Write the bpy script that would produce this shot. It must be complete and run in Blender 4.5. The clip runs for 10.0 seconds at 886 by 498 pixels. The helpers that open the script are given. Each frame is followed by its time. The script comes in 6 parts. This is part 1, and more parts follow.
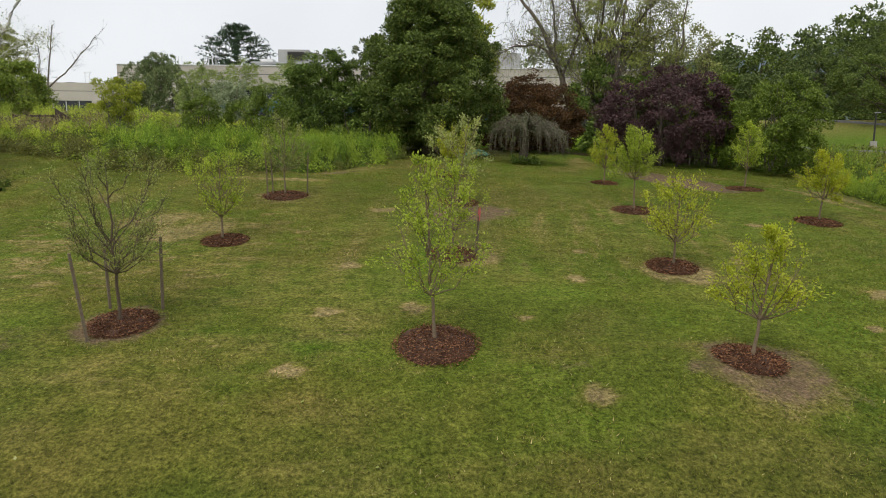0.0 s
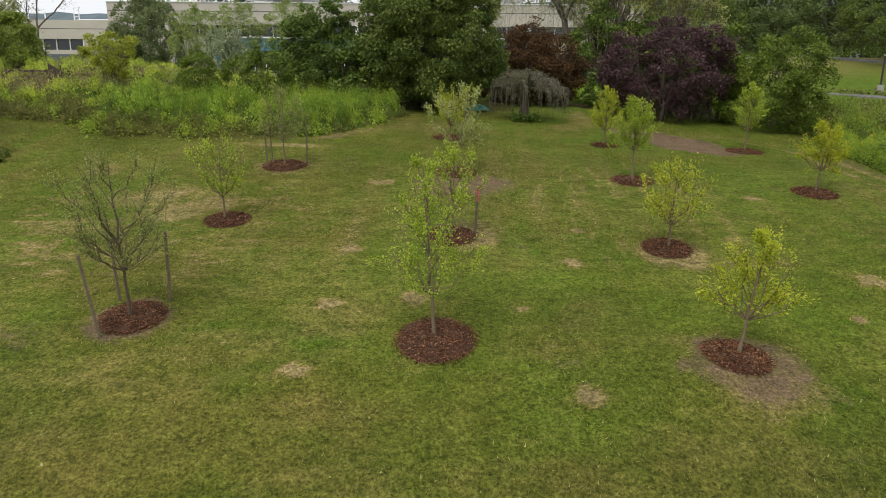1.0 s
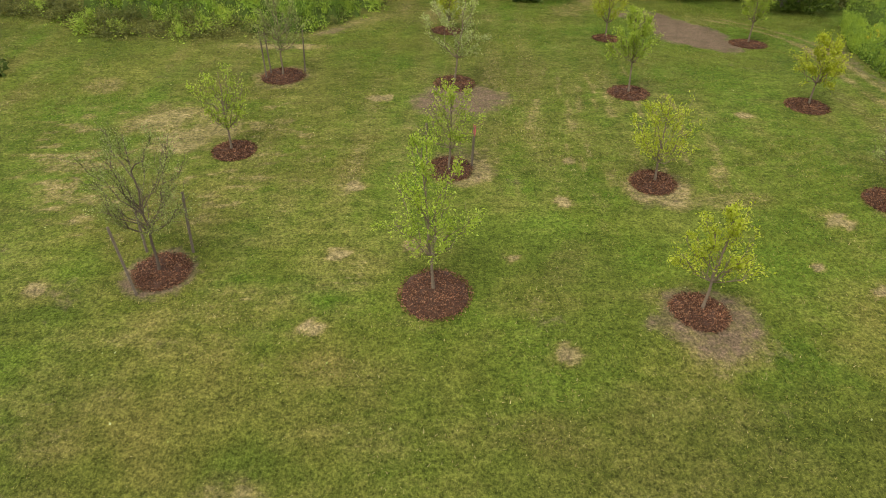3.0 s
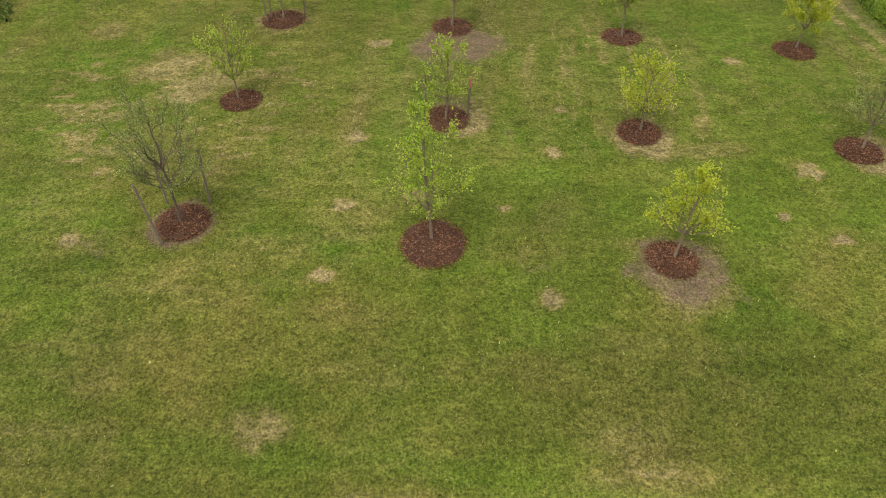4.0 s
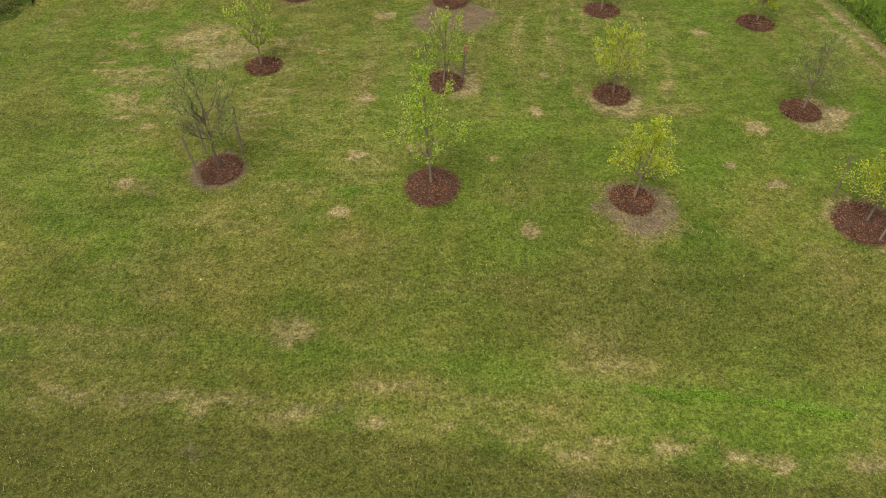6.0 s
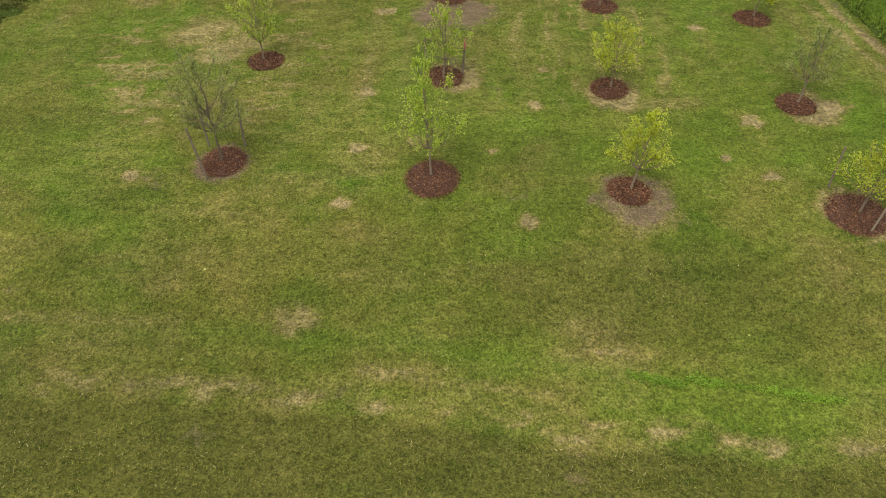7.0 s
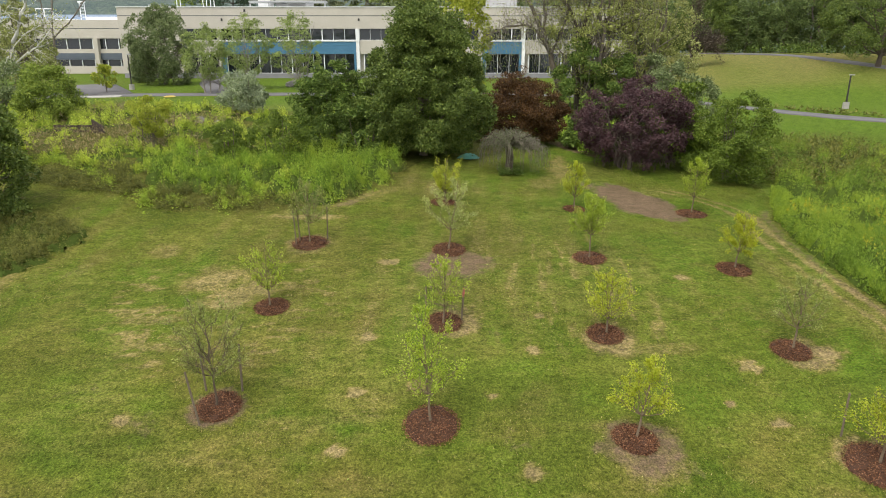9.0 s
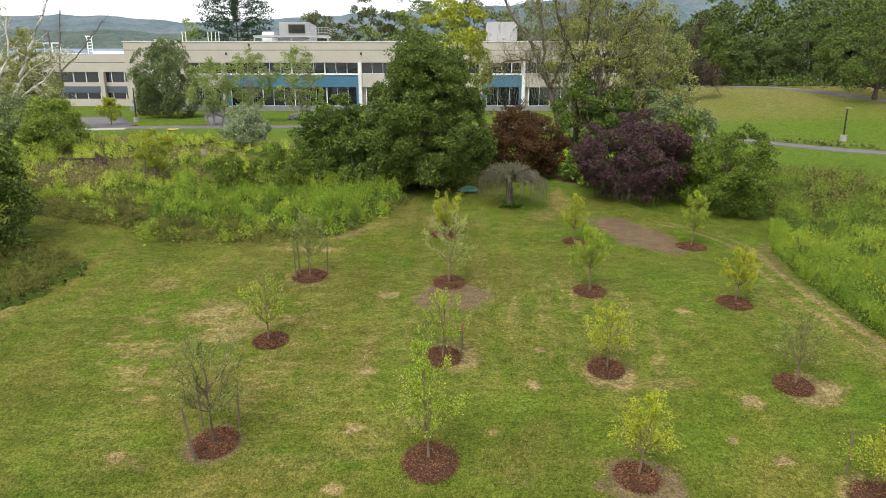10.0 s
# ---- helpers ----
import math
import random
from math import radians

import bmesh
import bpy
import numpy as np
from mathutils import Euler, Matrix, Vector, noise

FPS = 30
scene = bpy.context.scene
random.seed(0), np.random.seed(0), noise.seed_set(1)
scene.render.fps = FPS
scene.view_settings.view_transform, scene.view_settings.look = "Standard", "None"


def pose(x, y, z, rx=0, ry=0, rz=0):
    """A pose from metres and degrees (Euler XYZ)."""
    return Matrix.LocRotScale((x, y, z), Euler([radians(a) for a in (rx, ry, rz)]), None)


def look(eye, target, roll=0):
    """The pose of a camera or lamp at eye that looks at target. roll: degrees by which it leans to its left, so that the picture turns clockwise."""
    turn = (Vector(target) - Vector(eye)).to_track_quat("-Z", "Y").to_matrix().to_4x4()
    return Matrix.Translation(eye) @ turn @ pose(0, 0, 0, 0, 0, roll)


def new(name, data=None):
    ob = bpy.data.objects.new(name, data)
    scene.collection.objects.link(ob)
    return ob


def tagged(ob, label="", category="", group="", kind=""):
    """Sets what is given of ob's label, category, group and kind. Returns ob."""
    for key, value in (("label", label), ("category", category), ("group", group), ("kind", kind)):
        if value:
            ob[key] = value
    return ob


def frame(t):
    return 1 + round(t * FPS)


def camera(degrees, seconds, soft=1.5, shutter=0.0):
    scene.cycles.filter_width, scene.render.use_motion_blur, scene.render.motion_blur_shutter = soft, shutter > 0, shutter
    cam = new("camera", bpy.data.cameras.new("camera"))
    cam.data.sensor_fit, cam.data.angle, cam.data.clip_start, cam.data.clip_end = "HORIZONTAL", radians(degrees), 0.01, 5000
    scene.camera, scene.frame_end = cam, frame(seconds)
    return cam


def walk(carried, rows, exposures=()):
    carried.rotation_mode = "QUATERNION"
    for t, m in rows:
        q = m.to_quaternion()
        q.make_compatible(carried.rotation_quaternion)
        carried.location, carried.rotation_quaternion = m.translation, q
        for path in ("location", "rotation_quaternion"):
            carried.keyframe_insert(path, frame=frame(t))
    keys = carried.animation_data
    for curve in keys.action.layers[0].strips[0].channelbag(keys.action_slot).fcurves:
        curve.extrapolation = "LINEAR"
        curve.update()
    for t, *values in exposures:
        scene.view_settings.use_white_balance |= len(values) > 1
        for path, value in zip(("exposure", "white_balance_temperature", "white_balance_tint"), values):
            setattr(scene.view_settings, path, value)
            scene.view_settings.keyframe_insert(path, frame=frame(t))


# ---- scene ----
cam = camera(69.1, 10.0, soft=0.95)
PATH = [
    (0, (0.106, 1.079, 3.729), (0.112, 3.062, 3.468), 0.6),
    (0.5, (0.114, 1.038, 4.423), (0.12, 3.009, 4.083), 0.5),
    (1, (0.131, 0.997, 5.148), (0.137, 2.943, 4.687), 0.4),
    (1.5, (0.152, 0.97, 5.887), (0.158, 2.884, 5.304), 0.3),
    (2, (0.17, 0.955, 6.654), (0.175, 2.827, 5.952), 0.1),
    (3.5, (0.238, 0.452, 9.14), (0.24, 2.156, 8.093), -0.2),
    (4, (0.277, -0.09, 9.863), (0.279, 1.545, 8.712), -0.3),
    (4.5, (0.334, -0.82, 10.587), (0.334, 0.772, 9.377), -0.4),
    (5, (0.356, -1.729, 10.883), (0.357, -0.134, 9.676), -0.3),
    (5.5, (0.343, -2.728, 10.913), (0.345, -1.136, 9.703), -0.2),
    (7, (0.342, -3.833, 10.907), (0.344, -2.245, 9.691), -0.2),
    (7.5, (0.334, -3.732, 11.018), (0.337, -2.085, 9.884), -0.2),
    (8, (0.317, -3.674, 11.104), (0.322, -1.897, 10.186), -0.1),
    (8.5, (0.331, -3.689, 11.103), (0.337, -1.806, 10.428), -0.0),
    (9, (0.349, -3.78, 11.003), (0.354, -1.86, 10.445), -0.0),
    (9.5, (0.344, -3.802, 10.992), (0.35, -1.88, 10.438), -0.0),
    (10, (0.421, -3.756, 11.143), (0.422, -1.811, 10.675), -0.0),
]
EXPOSURES = [(0.0, -0.3), (0.5, -0.25), (1.0, -0.2), (1.5, 0.1), (2.0, 0.18), (3.5, 0.16), (4.5, 0.13), (7.2, 0.13), (8.2, 0.24), (9.0, 0.32), (9.5, 0.33), (10.0, 0.29)]
walk(cam, [(t, look(eye, target, roll)) for t, eye, target, roll in PATH], EXPOSURES)

# ---- sky and sun: a bright overcast day ----
SUN_EL, SUN_AZ = 58.0, 215.0
world = bpy.data.worlds.new("overcast_sky")
scene.world = world
world.use_nodes = True
wn, wl = world.node_tree.nodes, world.node_tree.links
wn.clear()
sky = wn.new("ShaderNodeTexSky")
sky.sky_type, sky.sun_disc = "NISHITA", False
sky.sun_elevation, sky.sun_rotation = radians(SUN_EL), radians(SUN_AZ)
dim = wn.new("ShaderNodeVectorMath")
dim.operation = "SCALE"
dim.inputs["Scale"].default_value = 0.10
wl.new(sky.outputs[0], dim.inputs[0])
coord = wn.new("ShaderNodeTexCoord")
cloud = wn.new("ShaderNodeTexNoise")
cloud.inputs["Scale"].default_value, cloud.inputs["Detail"].default_value = 2.2, 5.0
wl.new(coord.outputs["Generated"], cloud.inputs["Vector"])
ramp = wn.new("ShaderNodeValToRGB")
ramp.color_ramp.elements[0].position, ramp.color_ramp.elements[0].color = 0.3, (0.80, 0.825, 0.86, 1)
ramp.color_ramp.elements[1].position, ramp.color_ramp.elements[1].color = 0.7, (0.95, 0.965, 0.98, 1)
wl.new(cloud.outputs["Fac"], ramp.inputs[0])
veil = wn.new("ShaderNodeMix")
veil.data_type = "RGBA"
veil.inputs["Factor"].default_value = 0.92
wl.new(dim.outputs[0], veil.inputs["A"])
wl.new(ramp.outputs[0], veil.inputs["B"])
back = wn.new("ShaderNodeBackground")
back.inputs["Strength"].default_value = 1.25
wl.new(veil.outputs["Result"], back.inputs["Color"])
wl.new(back.outputs[0], wn.new("ShaderNodeOutputWorld").inputs[0])

sun = new("sun", bpy.data.lights.new("sun", "SUN"))
sun.data.energy, sun.data.angle, sun.data.color = 2.75, radians(30), (1.0, 0.95, 0.86)
az, el = radians(SUN_AZ), radians(SUN_EL)
sun.matrix_world = look((0, 0, 60), (-math.sin(az) * math.cos(el), -math.cos(az) * math.cos(el), 60 - math.sin(el)))


# ---- materials ----
def shader(name):
    m = bpy.data.materials.new(name)
    m.use_nodes = True
    n, l = m.node_tree.nodes, m.node_tree.links
    return m, n, l, n["Principled BSDF"]


def noise_node(n, l, scale, detail=3.0, rough=0.55, coords="Object"):
    tc = n.new("ShaderNodeTexCoord")
    t = n.new("ShaderNodeTexNoise")
    t.inputs["Scale"].default_value, t.inputs["Detail"].default_value, t.inputs["Roughness"].default_value = scale, detail, rough
    l.new(tc.outputs[coords], t.inputs["Vector"])
    return t


def ramp_node(n, l, src, stops):
    r = n.new("ShaderNodeValToRGB")
    e = r.color_ramp.elements
    while len(e) < len(stops):
        e.new(0.5)
    for k, (p, c) in zip(e, stops):
        k.position, k.color = p, (*c, 1)
    l.new(src, r.inputs[0])
    return r


def mix_node(n, l, fac, a, b, blend="MIX"):
    x = n.new("ShaderNodeMix")
    x.data_type, x.blend_type = "RGBA", blend
    for sock, v in (("Factor", fac), ("A", a), ("B", b)):
        if isinstance(v, (int, float)):
            x.inputs[sock].default_value = v
        elif isinstance(v, tuple):
            x.inputs[sock].default_value = (*v, 1)
        else:
            l.new(v, x.inputs[sock])
    return x.outputs["Result"]


def bump_on(n, l, bsdf, src, strength, dist):
    b = n.new("ShaderNodeBump")
    b.inputs["Strength"].default_value, b.inputs["Distance"].default_value = strength, dist
    l.new(src, b.inputs["Height"])
    l.new(b.outputs[0], bsdf.inputs["Normal"])


def rough_mat(name, dark, light, scale=6.0, fine=60.0, rough=0.85, bump=0.3, dist=0.01, metal=0.0):
    """Two scales of mottling between two colours, with fine relief."""
    m, n, l, b = shader(name)
    big, small = noise_node(n, l, scale), noise_node(n, l, fine, 4.0)
    mid = tuple((p + q) / 2 for p, q in zip(dark, light))
    c1 = ramp_node(n, l, big.outputs["Fac"], [(0.3, dark), (0.7, light)])
    c2 = ramp_node(n, l, small.outputs["Fac"], [(0.3, tuple(v * 0.72 for v in mid)), (0.7, tuple(v * 1.25 for v in mid))])
    l.new(mix_node(n, l, 0.45, c1.outputs[0], c2.outputs[0]), b.inputs["Base Color"])
    b.inputs["Roughness"].default_value, b.inputs["Metallic"].default_value = rough, metal
    bump_on(n, l, b, small.outputs["Fac"], bump, dist)
    return m


def leaf_mat(name, dark, mid, light, trans=0.2, patch=0.8, rough=0.5):
    """Leaves: each leaf takes its own tint, on top of a slow change through the crown."""
    m, n, l, b = shader(name)
    geo = n.new("ShaderNodeNewGeometry")
    r = ramp_node(n, l, geo.outputs["Random Per Island"], [(0.0, dark), (0.5, mid), (1.0, light)])
    slow = noise_node(n, l, patch, 2.0)
    tint = ramp_node(n, l, slow.outputs["Fac"], [(0.3, (0.72, 0.74, 0.7)), (0.7, (1.18, 1.15, 1.1))])
    col = mix_node(n, l, 1.0, r.outputs[0], tint.outputs[0], "MULTIPLY")
    l.new(col, b.inputs["Base Color"])
    b.inputs["Roughness"].default_value = rough
    b.inputs["Specular IOR Level"].default_value = 0.18
    tr = n.new("ShaderNodeBsdfTranslucent")
    l.new(col, tr.inputs["Color"])
    mx = n.new("ShaderNodeMixShader")
    mx.inputs[0].default_value = trans
    l.new(b.outputs[0], mx.inputs[1])
    l.new(tr.outputs[0], mx.inputs[2])
    l.new(mx.outputs[0], n["Material Output"].inputs["Surface"])
    return m


LEAF = {
    "oak": leaf_mat("oak_leaf", (0.056, 0.092, 0.017), (0.105, 0.152, 0.029), (0.202, 0.253, 0.058)),
    "ivy": leaf_mat("vine_leaf", (0.048, 0.092, 0.015), (0.103, 0.160, 0.029), (0.215, 0.286, 0.064)),
    "shrub": leaf_mat("shrub_leaf", (0.115, 0.172, 0.029), (0.207, 0.276, 0.046), (0.322, 0.397, 0.076), 0.3),
    "bright": leaf_mat("bright_shrub_leaf", (0.063, 0.105, 0.014), (0.119, 0.174, 0.020), (0.201, 0.269, 0.042)),
    "gold": leaf_mat("golden_green_leaf", (0.196, 0.241, 0.023), (0.322, 0.368, 0.04), (0.483, 0.506, 0.081), 0.35),
    "silver": leaf_mat("silver_green_leaf", (0.15, 0.194, 0.112), (0.263, 0.319, 0.181), (0.45, 0.5, 0.325)),
    "olive": leaf_mat("olive_leaf", (0.09, 0.125, 0.05), (0.165, 0.21, 0.085), (0.27, 0.32, 0.15)),
    "birch": leaf_mat("airy_leaf", (0.16, 0.21, 0.06), (0.26, 0.33, 0.095), (0.38, 0.45, 0.16), 0.3),
    "willow": leaf_mat("willow_leaf", (0.171, 0.201, 0.049), (0.293, 0.329, 0.085), (0.439, 0.47, 0.159), 0.35),
    "willow_dull": leaf_mat("dull_willow_leaf", (0.168, 0.186, 0.06), (0.264, 0.288, 0.09), (0.408, 0.426, 0.168), 0.3),
    "dead": leaf_mat("withered_leaf", (0.05, 0.04, 0.03), (0.095, 0.075, 0.055), (0.17, 0.14, 0.1)),
    "rust": leaf_mat("rust_leaf", (0.038, 0.019, 0.008), (0.082, 0.042, 0.015), (0.158, 0.086, 0.031)),
    "plum": leaf_mat("plum_leaf", (0.043, 0.02, 0.024), (0.081, 0.041, 0.047), (0.14, 0.085, 0.093)),
    "grey": leaf_mat("grey_twig_leaf", (0.07, 0.085, 0.04), (0.12, 0.14, 0.065), (0.2, 0.215, 0.115)),
    "wood": leaf_mat("far_leaf", (0.058, 0.091, 0.029), (0.111, 0.156, 0.046), (0.195, 0.247, 0.078)),
    "pine": leaf_mat("pine_needle", (0.03, 0.055, 0.028), (0.05, 0.09, 0.045), (0.09, 0.14, 0.075)),
    "y_green": leaf_mat("fresh_green_leaf", (0.248, 0.346, 0.027), (0.389, 0.491, 0.049), (0.529, 0.605, 0.119), 0.5),
    "y_yellow": leaf_mat("yellow_green_leaf", (0.32, 0.38, 0.022), (0.48, 0.53, 0.04), (0.6, 0.62, 0.11), 0.5),
    "y_gold": leaf_mat("gold_leaf", (0.33, 0.38, 0.015), (0.47, 0.51, 0.03), (0.6, 0.61, 0.08), 0.5),
    "y_pale": leaf_mat("pale_leaf", (0.26, 0.31, 0.07), (0.4, 0.45, 0.14), (0.54, 0.57, 0.28), 0.5),
    "y_mid": leaf_mat("mid_green_leaf", (0.23, 0.32, 0.032), (0.37, 0.47, 0.05), (0.5, 0.58, 0.11), 0.5),
    "y_dull": leaf_mat("dull_olive_leaf", (0.17, 0.21, 0.05), (0.28, 0.325, 0.09), (0.4, 0.43, 0.16), 0.5),
    "meadow": leaf_mat("meadow_leaf", (0.253, 0.333, 0.035), (0.465, 0.558, 0.067), (0.691, 0.745, 0.159), 0.4, 0.35),
    "meadow_deep": leaf_mat("deep_meadow_leaf", (0.161, 0.269, 0.027), (0.302, 0.457, 0.046), (0.511, 0.659, 0.101), 0.32, 0.35),
    "brush": leaf_mat("brush_leaf", (0.071, 0.081, 0.020), (0.144, 0.155, 0.032), (0.247, 0.245, 0.060), patch=0.6),
    "weed": leaf_mat("weed_leaf", (0.155, 0.236, 0.022), (0.269, 0.376, 0.036), (0.412, 0.505, 0.071), 0.2, 0.35),
    "weed_deep": leaf_mat("deep_weed_leaf", (0.09, 0.158, 0.018), (0.165, 0.262, 0.03), (0.275, 0.385, 0.055), 0.16, 0.35),
    "bloom": leaf_mat("yellow_bloom", (0.35, 0.30, 0.02), (0.50, 0.44, 0.03), (0.6, 0.55, 0.06)),
    "seed": leaf_mat("tan_seed_head", (0.18, 0.14, 0.07), (0.26, 0.21, 0.11), (0.36, 0.30, 0.18)),
}
BARK = rough_mat("grey_brown_bark", (0.09, 0.07, 0.05), (0.19, 0.16, 0.125), 8, 50, 0.9, 0.6, 0.02)
BARK_YOUNG = rough_mat("young_bark", (0.115, 0.08, 0.048), (0.22, 0.165, 0.105), 14, 80, 0.85, 0.4, 0.005)
BARK_DARK = rough_mat("dark_bark", (0.045, 0.033, 0.023), (0.095, 0.074, 0.052), 8, 50, 0.9, 0.6, 0.02)
BARK_GREY = rough_mat("pale_grey_bark", (0.17, 0.15, 0.125), (0.32, 0.29, 0.25), 6, 40, 0.9, 0.5, 0.02)
BARK_WHITE = rough_mat("white_bark", (0.46, 0.44, 0.40), (0.74, 0.72, 0.68), 5, 40, 0.8, 0.4, 0.01)
STAKE = rough_mat("weathered_stake_wood", (0.10, 0.075, 0.047), (0.19, 0.148, 0.10), 10, 90, 0.9, 0.5, 0.004)
RIBBON = rough_mat("red_ribbon", (0.52, 0.09, 0.1), (0.68, 0.17, 0.17), 10, 60, 0.6, 0.1, 0.002)
BARK_TWIG = rough_mat("warm_brown_twig_bark", (0.07, 0.048, 0.031), (0.135, 0.098, 0.066), 14, 80, 0.85, 0.4, 0.005)
MULCH = rough_mat("red_brown_mulch", (0.036, 0.015, 0.008), (0.095, 0.042, 0.02), 9, 45, 0.95, 1.0, 0.03)
ASPHALT = rough_mat("worn_asphalt", (0.085, 0.08, 0.083), (0.135, 0.128, 0.13), 0.6, 12, 0.9, 0.3, 0.01)
CONCRETE = rough_mat("pale_concrete", (0.26, 0.245, 0.225), (0.38, 0.365, 0.335), 2, 25, 0.85, 0.2, 0.005)
STUCCO = rough_mat("cream_stucco", (0.42, 0.385, 0.335), (0.50, 0.46, 0.405), 0.35, 9, 0.9, 0.15, 0.005)
WHITE = rough_mat("white_painted_metal", (0.68, 0.69, 0.70), (0.80, 0.80, 0.80), 1.0, 20, 0.5, 0.05, 0.003)
BLUE = rough_mat("blue_metal_cladding", (0.045, 0.14, 0.24), (0.06, 0.18, 0.29), 0.5, 10, 0.5, 0.1, 0.004)
SLATE = rough_mat("slate_blue_panel", (0.07, 0.085, 0.11), (0.10, 0.12, 0.15), 0.6, 12, 0.6, 0.1, 0.004)
ROOF_BLUE = rough_mat("blue_grey_roof", (0.12, 0.17, 0.25), (0.17, 0.23, 0.32), 0.4, 8, 0.6, 0.1, 0.01)
GREY_BASE = rough_mat("grey_concrete_base", (0.17, 0.17, 0.18), (0.25, 0.25, 0.26), 1.0, 14, 0.9, 0.2, 0.005)
LIGHT_GREY = rough_mat("light_grey_panel", (0.30, 0.30, 0.30), (0.38, 0.38, 0.37), 0.8, 14, 0.8, 0.1, 0.004)
GREY_METAL = rough_mat("grey_metal", (0.30, 0.31, 0.31), (0.42, 0.43, 0.43), 2, 20, 0.45, 0.05, 0.003, 0.4)
DARK_METAL = rough_mat("dark_bronze_metal", (0.03, 0.028, 0.026), (0.06, 0.056, 0.05), 3, 30, 0.5, 0.05, 0.003, 0.5)
LOUVER = rough_mat("dark_louver", (0.05, 0.045, 0.04), (0.09, 0.08, 0.07), 2, 20, 0.6, 0.1, 0.01)
BROWN_WOOD = rough_mat("dark_brown_timber", (0.03, 0.022, 0.016), (0.075, 0.052, 0.038), 6, 40, 0.9, 0.4, 0.01)
STONE = rough_mat("grey_boulder", (0.13, 0.12, 0.11), (0.25, 0.235, 0.22), 3, 18, 0.9, 0.6, 0.03)
YELLOW = rough_mat("yellow_rubber", (0.42, 0.30, 0.05), (0.55, 0.42, 0.10), 4, 30, 0.6, 0.1, 0.005)
TEAL = rough_mat("teal_plastic", (0.09, 0.30, 0.24), (0.22, 0.50, 0.42), 6, 40, 0.45, 0.1, 0.005)
def wooded(name, dark, mid, light, tree, bump_depth):
    """A far hillside of tree crowns, the hazy paleness of distance put into its colours."""
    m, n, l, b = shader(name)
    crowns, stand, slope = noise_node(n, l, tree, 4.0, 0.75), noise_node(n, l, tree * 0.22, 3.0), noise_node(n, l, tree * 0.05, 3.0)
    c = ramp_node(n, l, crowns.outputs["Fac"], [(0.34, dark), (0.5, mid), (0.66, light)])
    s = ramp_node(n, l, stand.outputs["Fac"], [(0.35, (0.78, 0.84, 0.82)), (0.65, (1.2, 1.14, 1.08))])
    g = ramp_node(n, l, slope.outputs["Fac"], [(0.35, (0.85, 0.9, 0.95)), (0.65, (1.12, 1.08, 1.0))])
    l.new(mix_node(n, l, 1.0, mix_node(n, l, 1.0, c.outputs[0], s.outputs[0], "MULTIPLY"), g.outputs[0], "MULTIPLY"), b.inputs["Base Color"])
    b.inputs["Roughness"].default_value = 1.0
    bump_on(n, l, b, crowns.outputs["Fac"], 0.8, bump_depth)
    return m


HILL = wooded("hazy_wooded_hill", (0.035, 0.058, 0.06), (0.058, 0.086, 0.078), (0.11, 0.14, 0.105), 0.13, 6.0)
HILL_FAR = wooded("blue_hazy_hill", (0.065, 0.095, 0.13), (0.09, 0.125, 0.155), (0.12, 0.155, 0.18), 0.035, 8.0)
GLASS, _n, _l, _b = shader("dark_window_glass")
_b.inputs["Base Color"].default_value = (0.012, 0.016, 0.018, 1)
_b.inputs["Roughness"].default_value, _b.inputs["Specular IOR Level"].default_value = 0.06, 0.6


